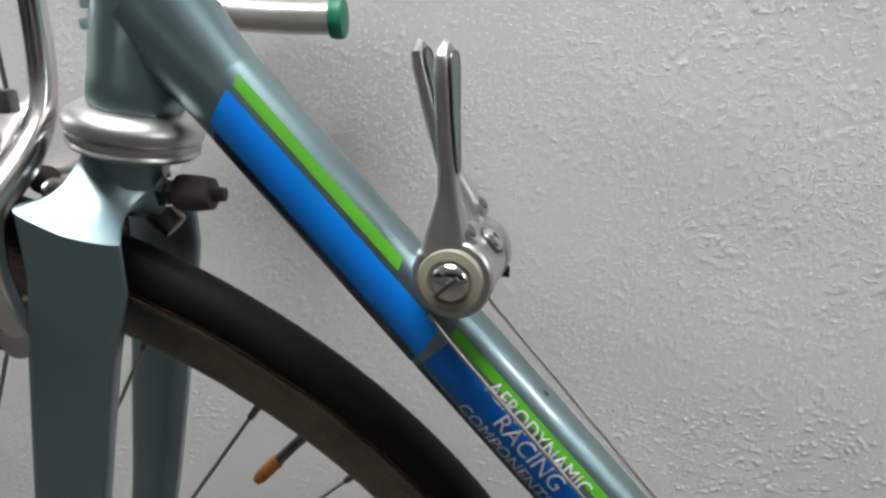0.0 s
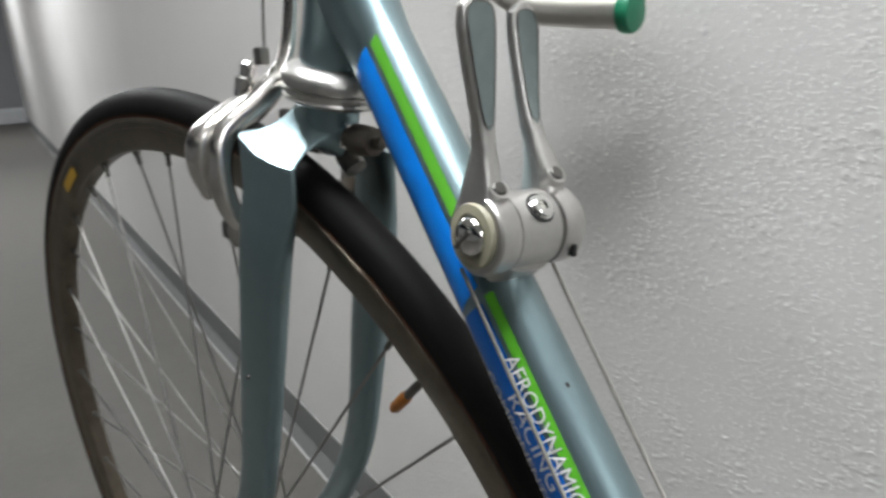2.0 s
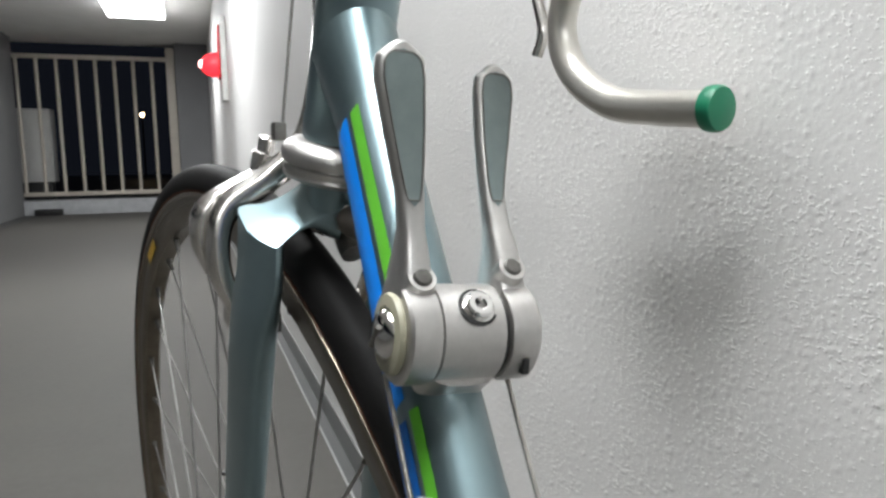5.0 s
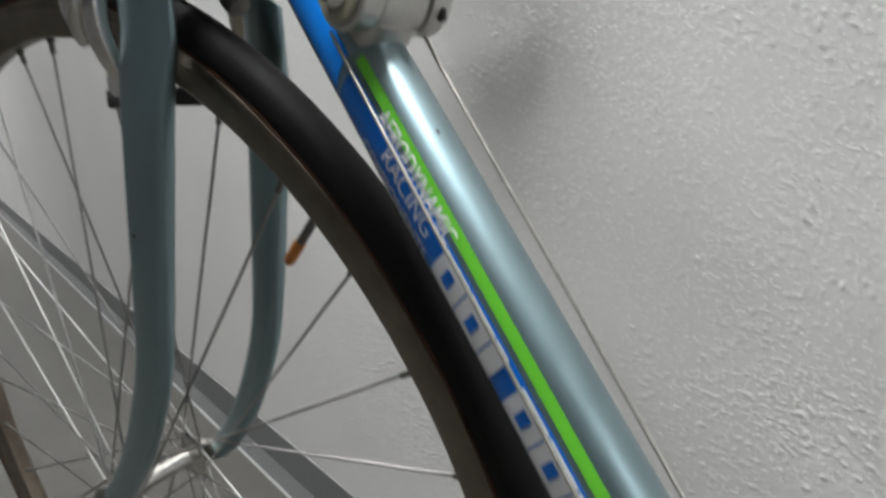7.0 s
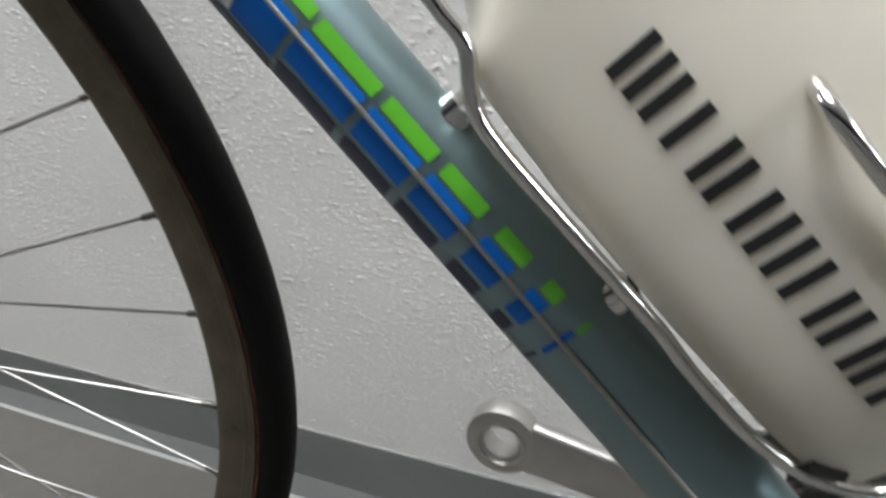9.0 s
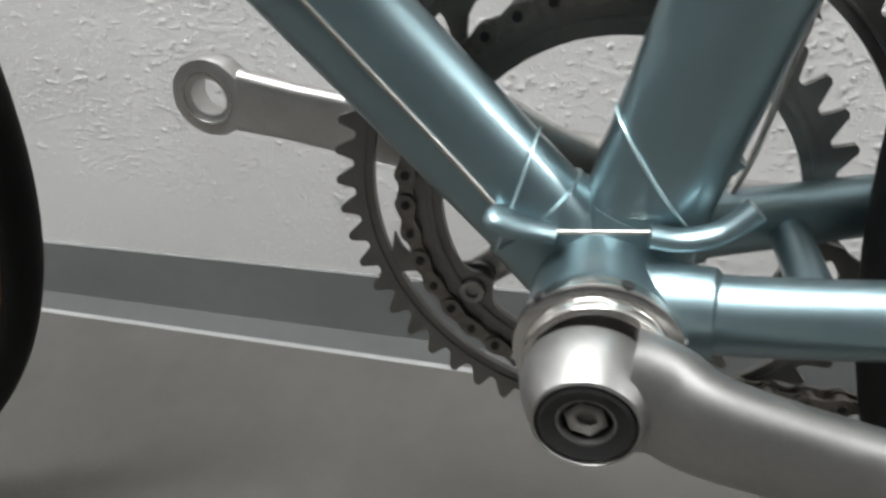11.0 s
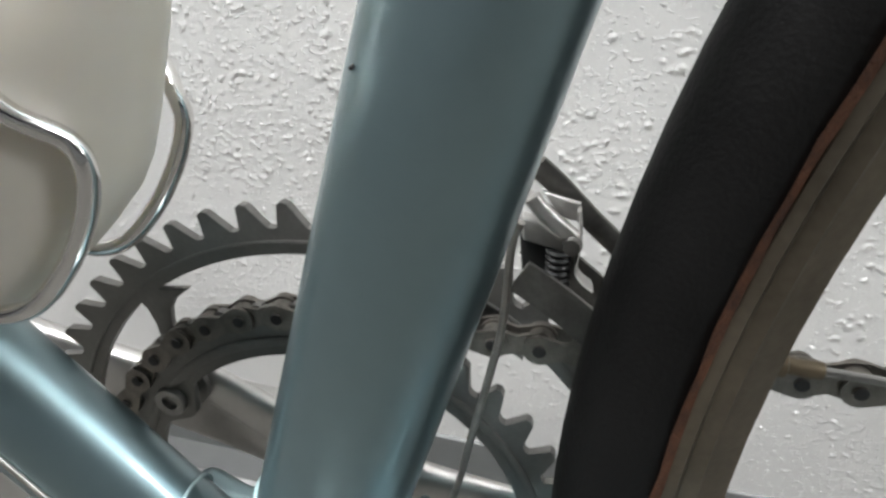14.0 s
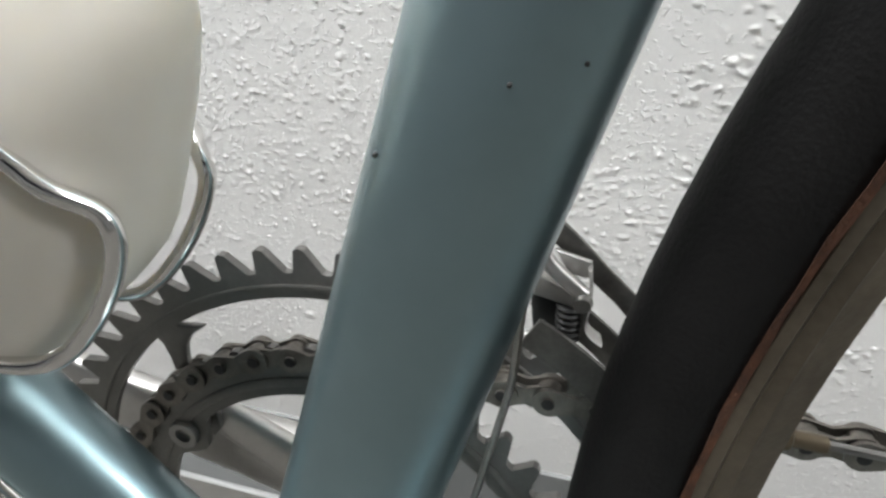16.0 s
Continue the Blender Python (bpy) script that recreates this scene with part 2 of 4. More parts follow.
        v.co = ((x0 + x1) / 2 + v.co.x * (x1 - x0), (y0 + y1) / 2 + v.co.y * (y1 - y0), (z0 + z1) / 2 + v.co.z * (z1 - z0))
    if bev:
        bmesh.ops.bevel(bm, geom=list(bm.edges), offset=bev, segments=2, affect="EDGES", profile=0.6)
    bm.verts.ensure_lookup_table()
    v, f = [q.co.copy() for q in bm.verts], [tuple(w.index for w in g.verts) for g in bm.faces]
    bm.free()
    return v, f


def smooth_path(pts, n):
    """Catmull-Rom through pts."""
    pts = [Vector(q) for q in pts]
    out, k = [], len(pts)
    for i in range(k - 1):
        p0, p1, p2, p3 = pts[max(i - 1, 0)], pts[i], pts[i + 1], pts[min(i + 2, k - 1)]
        for j in range(n):
            t = j / n
            out.append(0.5 * ((2 * p1) + (p2 - p0) * t + (2 * p0 - 5 * p1 + 4 * p2 - p3) * t * t + (3 * p1 - p0 - 3 * p2 + p3) * t ** 3))
    return out + [pts[-1]]


def plate(outline, y0, y1, m=None, bev=0.0):
    """A flat plate: an outline of (x, z) pairs, from y0 to y1, its rims bevelled."""
    bm = bmesh.new()
    vs = [bm.verts.new((x, y0, z)) for x, z in outline]
    face = bm.faces.new(vs)
    r = bmesh.ops.extrude_face_region(bm, geom=[face])
    for v in r["geom"]:
        if isinstance(v, bmesh.types.BMVert):
            v.co.y = y1
    if bev:
        rim = [e for e in bm.edges if abs(e.verts[0].co.y - e.verts[1].co.y) < 1e-7]
        bmesh.ops.bevel(bm, geom=rim, offset=bev, segments=3, affect="EDGES", profile=0.5)
    bm.verts.index_update()
    v, f = [q.co.copy() for q in bm.verts], [tuple(w.index for w in g.verts) for g in bm.faces]
    bm.free()
    return ([m @ q for q in v] if m else v), f

# ---- the corridor ----
WALL = 0.2585


def structure(name, geo, material, label, category, smooth=False):
    return tagged(mesh_object(name, geo[0], geo[1], material, None, "", smooth), label, category, "", "structure")


structure("floor", box(-11.6, 11.0, -2.6, 0.2235, -0.12, 0.0), FLOORM, "worn grey-brown vinyl floor sheet of an outdoor corridor", "floor")
structure("gutter_strip", box(-11.6, 11.0, 0.2290, 0.30, -0.12, -0.0015), GUTTER, "dark grey coated strip along the foot of the white wall", "floor strip")
structure("baseboard", box(-11.6, 11.0, WALL - 0.0030, WALL + 0.004, -0.01, 0.0625, 0.0012), SKIRT, "dark grey coated skirting along the white stucco wall", "baseboard")
structure("trim", sweep([(-11.6, 0.2262, -0.001), (11.0, 0.2262, -0.001)], 0.0030, 0.0020, n=10), LIP, "pale sealed edge between floor sheet and gutter strip", "trim", True)
structure("gutter_strip_far", box(-11.4, -7.3, -2.30, -2.12, 0.0, 0.004), GUTTER, "dark grey coated strip along the parapet", "floor strip")
structure("ceiling", box(-11.8, 11.0, -2.7, 0.6, 2.45, 2.6), CEILM, "plain off-white corridor ceiling above the bicycle", "ceiling")
wall_right = structure("wall_right", box(-11.6, 11.0, WALL + 0.0045, WALL + 0.2, -0.1, 2.6), DARKWALL, "white spatter-stucco wall beside the bicycle", "wall")
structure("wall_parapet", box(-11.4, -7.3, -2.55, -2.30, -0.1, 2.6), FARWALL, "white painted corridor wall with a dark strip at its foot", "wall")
# unseen parapet and added end wall, kept dark to dim the tubes' reflections
structure("wall_parapet_near", box(-7.3, 11.0, -2.75, -2.55, -0.1, 1.15), DARKWALL, "unseen corridor parapet, darkened to dim reflections in the bicycle paint", "wall")
structure("wall_end", box(11.0, 11.2, -2.75, 0.5, -0.1, 2.6), DARKWALL, "unseen dark wall added to close the corridor", "wall")
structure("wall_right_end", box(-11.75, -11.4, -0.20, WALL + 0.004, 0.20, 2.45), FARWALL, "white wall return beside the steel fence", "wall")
structure("kerb", box(-11.9, -11.35, -2.5, 0.35, -0.1, 0.20, 0.008), CONC, "grey concrete kerb under the steel fence", "kerb", True)


def stucco_sheet(x0, x1, z0, z1, step, lumps, seed):
    """The spattered coat of the wall as real relief."""
    rng = np.random.default_rng(seed)
    nx, nz = int((x1 - x0) / step), int((z1 - z0) / step)
    h = np.zeros((nz, nx))
    for k in range(lumps):
        cx, cz = rng.uniform(0, nx), rng.uniform(0, nz)
        patch = noise.noise(Vector(((x0 + cx * step) * 9, cz * step * 11, 3.0))) + 0.6 * noise.noise(Vector(((x0 + cx * step) * 24, cz * step * 24, 9.0)))
        if rng.random() > 0.34 + 0.45 * patch:
            continue
        low = min(1.0, max(0.3, cz * step / 0.16))
        if rng.random() > low:
            continue
        a = rng.gamma(2.0, 0.00022) + 0.00080
        b = a * rng.uniform(0.5, 0.95)
        top = rng.uniform(0.25, 1.0) * min(b, 0.0011) * 0.64
        ang = rng.normal(0.0, 0.55)
        r = int(a * 2.4 / step) + 2
        i0, i1, j0, j1 = max(0, int(cz) - r), min(nz, int(cz) + r), max(0, int(cx) - r), min(nx, int(cx) + r)
        if i1 <= i0 or j1 <= j0:
            continue
        zz, xx = np.mgrid[i0:i1, j0:j1]
        dx, dz = (xx - cx) * step, (zz - cz) * step
        p, q = dx * np.cos(ang) + dz * np.sin(ang), -dx * np.sin(ang) + dz * np.cos(ang)
        d = (p / a) ** 2 + (q / b) ** 2
        h[i0:i1, j0:j1] = np.maximum(h[i0:i1, j0:j1], top * np.exp(-(d ** 1.9)))
    gx, gz = x0 + np.arange(nx) * step, z0 + np.arange(nz) * step
    wave = 0.0006 * np.sin(gx[None, :] * 23 + 1.3 * np.sin(gz[:, None] * 17)) + 0.0004 * np.sin(gz[:, None] * 41 + gx[None, :] * 13)
    y = WALL - h + wave * 0.5
    y[0, :] = WALL + 0.004
    y[-1, :] = WALL + 0.0015
    y[:, 0] = y[:, -1] = WALL + 0.004
    # the grid is finest where the camera comes closest
    cols = [j for j in range(nx) if j % 2 == 0 or j == nx - 1 or (gx[j] > -0.28 and gx[j] < 0.30)]
    rows = [i for i in range(nz) if i % 2 == 0 or i == nz - 1 or gz[i] < 0.46]
    gx, gz, y = gx[cols], gz[rows], y[np.ix_(rows, cols)]
    nx, nz = len(cols), len(rows)
    co = np.empty((nz, nx, 3))
    co[..., 0], co[..., 1], co[..., 2] = gx[None, :], y, gz[:, None]
    idx = np.arange(nz * nx).reshape(nz, nx)
    quads = np.stack([idx[:-1, :-1], idx[:-1, 1:], idx[1:, 1:], idx[1:, :-1]], -1).reshape(-1, 4)
    me = bpy.data.meshes.new("stucco_coat")
    me.vertices.add(nz * nx)
    me.vertices.foreach_set("co", co.ravel())
    me.loops.add(quads.size)
    me.loops.foreach_set("vertex_index", quads.ravel())
    me.polygons.add(len(quads))
    me.polygons.foreach_set("loop_start", np.arange(0, quads.size, 4))
    me.polygons.foreach_set("use_smooth", np.ones(len(quads), dtype=bool))
    me.update(calc_edges=True)
    me.materials.append(STUCCO)
    ob = new("stucco_coat", me)
    ob.parent = wall_right
    return ob


stucco_sheet(-1.25, 0.37, 0.055, 0.94, 0.0008, 165000, 7)
rest = structure("wall_right_upper", box(-11.4, 10.9, WALL + 0.0006, WALL + 0.0042, 0.930, 2.45), STUCCO, "upper part of the white stucco wall", "wall")
for xa, xb in ((-11.4, -1.2470), (0.3670, 10.9)):
    structure("wall_right_side", box(xa, xb, WALL + 0.0006, WALL + 0.0042, 0.055, 0.9300), STUCCO, "white stucco wall along the corridor", "wall")

# steel fence at the corridor's end
fence = tagged(new("fence"), "cream-painted steel bar fence on a kerb, night behind it", "fence")
FX = -11.55
for y in (-2.55, -0.27):
    mesh_object("post", *box(FX - 0.05, FX + 0.05, y - 0.06, y + 0.06, 0.2, 2.4, 0.01), FENCE, fence)
mesh_object("rail", *box(FX - 0.02, FX + 0.02, -2.53, -0.28, 0.26, 0.32, 0.006), FENCE, fence)
mesh_object("rail", *box(FX - 0.02, FX + 0.02, -2.53, -0.28, 2.2, 2.26, 0.006), FENCE, fence)
bar = sweep([(0, 0, 0.32), (0, 0, 2.2)], 0.024, 0.024, n=8)
for i in range(8):
    b = mesh_object("bar", *bar, FENCE, fence)
    b.location = (FX, -2.54 + 2.26 * (i + 1) / 9, 0)

# call box with a red lens on the wall
call = tagged(new("alarm_call_box"), "red alarm lamp on a pale wall plate", "alarm lamp")
mesh_object("wall_plate", *box(-6.38, -6.12, WALL - 0.044, WALL, 1.20, 1.86, 0.011), BOXM, call)
mesh_object("red_panel", *box(-6.34, -6.16, WALL - 0.066, WALL - 0.044, 1.38, 1.80, 0.009), mat("red_enamel", (0.5, 0.02, 0.03), 0.4), call)
mesh_object("lens", *lathe([(0.10, 0), (0.10, 0.026), (0.08, 0.088), (0.044, 0.123), (0.0001, 0.132)], (-6.25, WALL - 0.066, 1.49), (0, -1, 0), 24), RED, call, "glowing red dome lens")
mesh_object("bulb_spot", *lathe([(0.034, 0.0), (0.030, 0.012), (0.016, 0.020), (0.0001, 0.022)], (-6.235, WALL - 0.192, 1.495), (0.35, -1, 0), 18), emit("bright_bulb_spot", (1.0, 0.50, 0.48), 3.0), call, "bright spot of the lit bulb")
street = tagged(new("street_lamp"), "small warm street light far off in the night", "street lamp")
mesh_object("pole", *sweep([(-45, -2.6, -0.1), (-45, -2.6, 3.42)], 0.06, 0.06, n=10), PIN, street)
mesh_object("lantern", *lathe([(0.0001, -0.13), (0.10, -0.07), (0.13, 0.0), (0.10, 0.07), (0.0001, 0.13)], (-45, -2.6, 3.54), (0, 0, 1), 16), STREET, street)
structure("ground", box(-60, -11.9, -14, 8, -0.14, -0.1), PIN, "dark ground behind the fence at night", "ground")
unit = tagged(new("outdoor_unit"), "pale grey boxed unit behind the fence in the dark", "equipment box")
mesh_object("body", *box(-12.6, -12.2, -2.50, -2.02, 0.45, 1.55, 0.02), BOXM, unit)
mesh_object("stand", *box(-12.55, -12.25, -2.45, -2.07, -0.1, 0.45, 0.01), PIN, unit)
mesh_object("door_stop", *box(-11.33, -11.2, -2.15, -1.80, 0.0, 0.09, 0.01), DARKRUB, tagged(new("kerb_block"), "small dark block at the foot of the kerb", "block"))

# ceiling lamps
for lx, ly, lz, watts in LAMPS:
    lamp = tagged(new("ceiling_lamp"), "long white corridor ceiling lamp, switched on", "ceiling lamp", "corridor ceiling lamps")
    mesh_object("housing", *box(lx - 0.58, lx + 0.58, ly - 0.32, ly + 0.32, 2.41, 2.45, 0.01), BOXM, lamp)
    mesh_object("diffuser", *box(lx - 0.56, lx + 0.56, ly - 0.30, ly + 0.30, 2.366, 2.408, 0.006), LAMPGLOW, lamp)

# ---- the bicycle ----
# own space: x to the rear, y to the wall side, z up, origin at the bottom bracket
BIKE = Matrix(((0.99717, -0.07502, -0.0048, 0.0), (0.07515, 0.99354, 0.08506, 0.0), (-0.00162, -0.08518, 0.99636, 0.2710), (0, 0, 0, 1))) @ Matrix.Scale(0.88, 4)
bike = tagged(new("bicycle"), "pale blue metallic road bicycle with blue and green decals", "bicycle")
bike.matrix_world = BIKE
U, N = Vector((-0.6476, 0, 0.7620)), Vector((0.762, 0, 0.6476))
RN, RY = 0.0185, 0.0145


def dt(s, n=0.0, y=0.0):
    """A place by the down tube: s along it from the bracket, n above its axis, y to the wall side."""
    return U * s + N * (0.0045 - 0.0155 * s + n) + Vector((0, y, 0))


def on_tube(s, phi, lift=0.0):
    return dt(s, (RN + lift) * math.sin(phi), -(RY + lift) * math.cos(phi))


frame_part = Geo().add(*lathe([(0.0205, -0.036), (0.0218, -0.0352), (0.0218, 0.0335), (0.0205, 0.034)], (0.0052, 0, 0.0035), (0, 1, 0), 48)).put("frame", PAINT, bike)
Geo().add(*sweep([dt(0.0), dt(0.35), dt(0.703)], RY, RN, n=64)).put("down_tube", PAINT, frame_part)
SEAT_A, SEAT_B = Vector((0.0072, 0, 0.0)), Vector((0.1805, 0, 0.52))


def st(k, x=0.0, y=0.0):
    d = (SEAT_B - SEAT_A).normalized()
    return SEAT_A + d * k + Vector((d.z, 0, -d.x)) * x + Vector((0, y, 0))


Geo().add(*sweep([st(0), st(0.06), st(0.17), st(0.53)], [0.0150, 0.0150, 0.0152, 0.0152], [0.0186, 0.0188, 0.0191, 0.0192], n=56)).put("seat_tube", PAINT, frame_part)


def steer_axis(z):
    return Vector((-0.492 + 0.235 * (z - 0.452), 0, z))


SA = (steer_axis(0.7) - steer_axis(0.4)).normalized()
Geo().add(*lathe([(0.0185, 0.0), (0.0195, 0.002), (0.0195, 0.012), (0.0190, 0.014), (0.0190, 0.11), (0.0195, 0.112), (0.0195, 0.14)], steer_axis(0.4985), SA, 48)).put("head_tube", PAINT, frame_part)
Geo().add(*sweep([dt(0.660), dt(0.672), dt(0.684), dt(0.697), dt(0.712)], [RY - 0.0006, RY + 0.0002, RY + 0.0012, RY + 0.0028, RY + 0.0050], [RN - 0.0006, RN + 0.0003, RN + 0.0016, RN + 0.0038, RN + 0.0070], n=64)).put("head_lug", PAINT, frame_part)
Geo().add(*sweep([steer_axis(0.60) + Vector((0.0, 0, 0)), Vector((0.15, 0, 0.50))], 0.0135, 0.0145, n=32)).put("top_tube", PAINT, frame_part)

# lugs of the bottom bracket, with fine raised edges
dlug = Geo().add(*sweep([dt(0.0), dt(0.020), dt(0.031), dt(0.032)], [RY + 0.0022, RY + 0.0016, RY + 0.0012, RY - 0.001], [RN + 0.0022, RN + 0.0016, RN + 0.0012, RN - 0.001], n=64))
dlug.put("down_tube_lug", PAINT, frame_part)
ring = [dt(0.0390 + 0.0110 * math.sin(a), (RN + 0.0008) * math.sin(a), (RY + 0.0008) * math.cos(a))  for a in [2 * math.pi * i / 60 for i in range(60)]]
Geo().add(*sweep(ring, 0.0005, 0.0005, U, n=8, closed=True)).put("lug_edge", LUG, frame_part, "pale bright lug edge line")
slug_end = [st(0.0420 + 0.0150 * math.cos(a), 0.0192 * math.cos(a + math.pi), 0.0157 * math.sin(a)) for a in [2 * math.pi * i / 60 for i in range(60)]]
Geo().add(*sweep(slug_end, 0.0006, 0.0006, (0, 0, 1), n=8, closed=True)).put("lug_edge", LUG, frame_part, "pale bright lug edge line")
Geo().add(*sweep([st(0.0), st(0.018), st(0.029)], [0.0178, 0.0168, 0.0153], [0.0215, 0.0204, 0.0188], n=56)).put("seat_tube_lug", PAINT, frame_part)
# cable guides over the shell
for sgn in (-1, 1):
    gp = smooth_path([(-0.0290, 0.0188 * sgn, 0.0340), (-0.0195, 0.0196 * sgn, 0.0302), (-0.0084, 0.0194 * sgn, 0.0278)], 6)
    Geo().add(*sweep(gp, [0.0030, 0.0050, 0.0062, 0.0066, 0.0064, 0.0060, 0.0056, 0.0052, 0.0048, 0.0046, 0.0046, 0.0046, 0.0046], [0.0018, 0.0030, 0.0038, 0.0040, 0.0038, 0.0036, 0.0034, 0.0032, 0.0030, 0.0030, 0.0030, 0.0030, 0.0030], n=16)).put("cable_guide", PAINT, frame_part)
    gp = smooth_path([(0.0180, 0.0194 * sgn, 0.0288), (0.027, 0.0196 * sgn, 0.0278), (0.037, 0.0192 * sgn, 0.0305), (0.045, 0.0185 * sgn, 0.0375)], 6)
    Geo().add(*sweep(gp, 0.0046, 0.0034, n=16)).put("cable_guide", PAINT, frame_part)
# stays
for sgn in (-1, 1):
    cs = smooth_path([(0.006, 0.022 * sgn, 0.006), (0.05, 0.029 * sgn, 0.0100), (0.12, 0.037 * sgn, 0.019), (0.25, 0.052 * sgn, 0.037), (0.4508, 0.0625 * sgn, 0.0585)], 8)
    k = len(cs)
    Geo().add(*sweep(cs, [0.0115 - 0.005 * i / k for i in range(k)], [0.0128 - 0.0055 * i / k for i in range(k)], n=32)).put("chainstay", PAINT, frame_part)
    Geo().add(*sweep([(0.006, 0.022 * sgn, 0.006), (0.030, 0.0262 * sgn, 0.0082), (0.0365, 0.0272 * sgn, 0.0088), (0.0370, 0.0273 * sgn, 0.0088)], [0.0135, 0.0128, 0.0122, 0.0105], [0.0150, 0.0142, 0.0136, 0.012], n=32)).put("chainstay_lug", PAINT, frame_part)
    Geo().add(*sweep([(0.4508, 0.0625 * sgn, 0.0605), (0.16, 0.012 * sgn, 0.505)], 0.006, 0.007, n=20)).put("seat_stay", PAINT, frame_part)
Geo().add(*sweep([(0.064, -0.030, 0.009), (0.064, 0.030, 0.009)], 0.0062, 0.0062, (1, 0, 0), n=24)).put("chainstay_bridge", PAINT, frame_part)
# head badge writing, too small to read: short raised bars
for i in range(5):
    z = 0.530 + 0.0075 * i
    c = steer_axis(z) + Vector((-0.0125, -0.0150, 0))
    Geo().add(*box(c.x - 0.003, c.x + 0.0015, c.y - 0.0005, c.y + 0.002, z, z + 0.0042, 0.0004)).put("badge_bar", LUG, frame_part)


# ---- decals ----
def patch(s0, s1, p0, p1, material, name="decal", lift=0.0003, skew=0.0, taper=None):
    """A thin coloured piece lying on the down tube, from s0 to s1 along it and from p0 to p1 degrees round it."""
    ns, na = max(3, int(abs(s1 - s0) / 0.006)), max(3, int(abs(p1 - p0) / 5))
    verts, faces = [], []
    for i in range(ns + 1):
        for j in range(na + 1):
            w = j / na
            s = s0 + (s1 - s0) * i / ns + skew * w
            verts.append(on_tube(s, radians(p0 + (p1 - p0) * w), lift))
    for i in range(ns):
        for j in range(na):
            a = i * (na + 1) + j
            faces.append((a, a + 1, a + na + 2, a + na + 1))
    return mesh_object(name, verts, faces, material, frame_part)


patch(0.568, 0.6625, 30, 46, GREEN, skew=0.0025)
patch(0.5365, 0.6590, -30, 22, BLUE, skew=0.0040)
patch(0.5365, 0.6550, -60, -33, NAVY, skew=0.001)
patch(0.3080, 0.5360, 25, 39, GREEN)
patch(0.3100, 0.5340, -33, 18, DEEP)
patch(0.3100, 0.5340, -56, -40, NAVY)
for a, b in ((0.2805, 0.3060), (0.2562, 0.2770), (0.2350, 0.2522), (0.2162, 0.2285), (0.2018, 0.2086), (0.1905, 0.1921)):
    patch(a, b, 21, 37, GREEN)
    patch(a + 0.001, b + 0.0015, -18, 18, DEEP)
    patch(a + 0.002, b + 0.002, -50, -26, NAVY)


def writing(body, s, phi, height, material, parent, place, name="writing", depth=0.0):
    """Text in the built-in font, bent onto a surface by place(along, across)."""
    cu = bpy.data.curves.new("text", "FONT")
    cu.body, cu.size, cu.resolution_u = body, height / 0.70, 3
    tmp = new("text", cu)
    me = bpy.data.meshes.new_from_object(tmp.evaluated_get(bpy.context.evaluated_depsgraph_get()))
    bpy.data.objects.remove(tmp)
    bm = bmesh.new()
    bm.from_mesh(me)
    for v in bm.verts:
        v.co = place(v.co.x, v.co.y)
    bm.to_mesh(me)
    bm.free()
    me.materials.clear()
    me.materials.append(material)
    ob = new(name, me)
    ob.parent = parent
    return ob


def tube_text(body, s_start, phi, height, squeeze, lift=0.0006):
    """Reads down the tube from s_start; its letters' feet lie at phi degrees."""
    arc = RN * 0.95
    writing(body, s_start, phi, height, WHITE, frame_part, lambda a, b: on_tube(s_start - a * squeeze, radians(phi) + b / arc, lift))


tube_text("AERODYNAMIC", 0.511, 13, 0.0062, 0.92)
tube_text("RACING", 0.4985, -10, 0.0072, 0.98)
tube_text("COMPONENTS", 0.511, -38, 0.0062, 0.90)
# the maker's name in white: plain rounded blocks with blue counters
for i in range(7):
    s1 = 0.4520 - i * 0.0178
    wide = 0.0085 if i == 2 else 0.0168
    patch(s1 - wide, s1, -30, 15, WHITE, "maker_mark_block", 0.0006)
    if i != 2:
        patch(s1 - wide + 0.0058, s1 - 0.0058, -17, 3, DEEP, "maker_mark_counter", 0.0009)
chip = patch(0.4915, 0.4935, 72, 77, DARKRUB, "paint_chip", 0.0004)
for chip_at in ((0.0708, -0.0154, 0.1826), (0.0815, -0.0120, 0.1852), (0.0472, -0.0100, 0.1686)):
    Geo().add(*lathe([(0.0001, 0.0005), (0.0004, 0.0003), (0.00045, -0.0014)], chip_at, (0, -1, 0), 8)).put("paint_chip", DARKRUB, frame_part)
# blue maker's mark on the chainstay: a disc and plain blocks
for i, (x, w) in enumerate(((0.0983, 0.0109), (0.1113, 0.0058), (0.1179, 0.0058), (0.1245, 0.0028), (0.1282, 0.0074), (0.1365, 0.0058), (0.1432, 0.0058), (0.1499, 0.0060))):
    pts = []
    cols = 9
    for a in range(cols):
        for b in range(5):
            xx = x + w * a / (cols - 1)
            zc, yc = 0.0158 + (xx - 0.1) * 0.163, -0.0348 - (xx - 0.1) * 0.115
            span = 25 if i else 40 * math.sqrt(max(0.02, 1 - (2 * a / (cols - 1) - 1) ** 2))
            t = radians(20 + span * (b / 4 - 0.5))
            pts.append((xx, yc - 0.0111 * math.cos(t), zc + 0.0125 * math.sin(t)))
    mesh_object("maker_mark_block", pts, [(5 * a + b, 5 * a + b + 1, 5 * a + b + 6, 5 * a + b + 5) for a in range(cols - 1) for b in range(4)], BLUE, frame_part)

# ---- cables ----
def wire(name, pts, r, material, parent, n=10, steps=8):
    return Geo().add(*sweep(smooth_path(pts, steps), r, r, (0, 0.3, 1), n=n)).put(name, material, parent)


wire("gear_cable", [dt(0.548, 0.010, -0.0195), dt(0.50, 0.0075, -0.0180), dt(0.30, 0.0035, -0.0165), dt(0.06, -0.001, -0.0152), (-0.0285, -0.0188, 0.0345)], 0.0008, CABLE, frame_part)
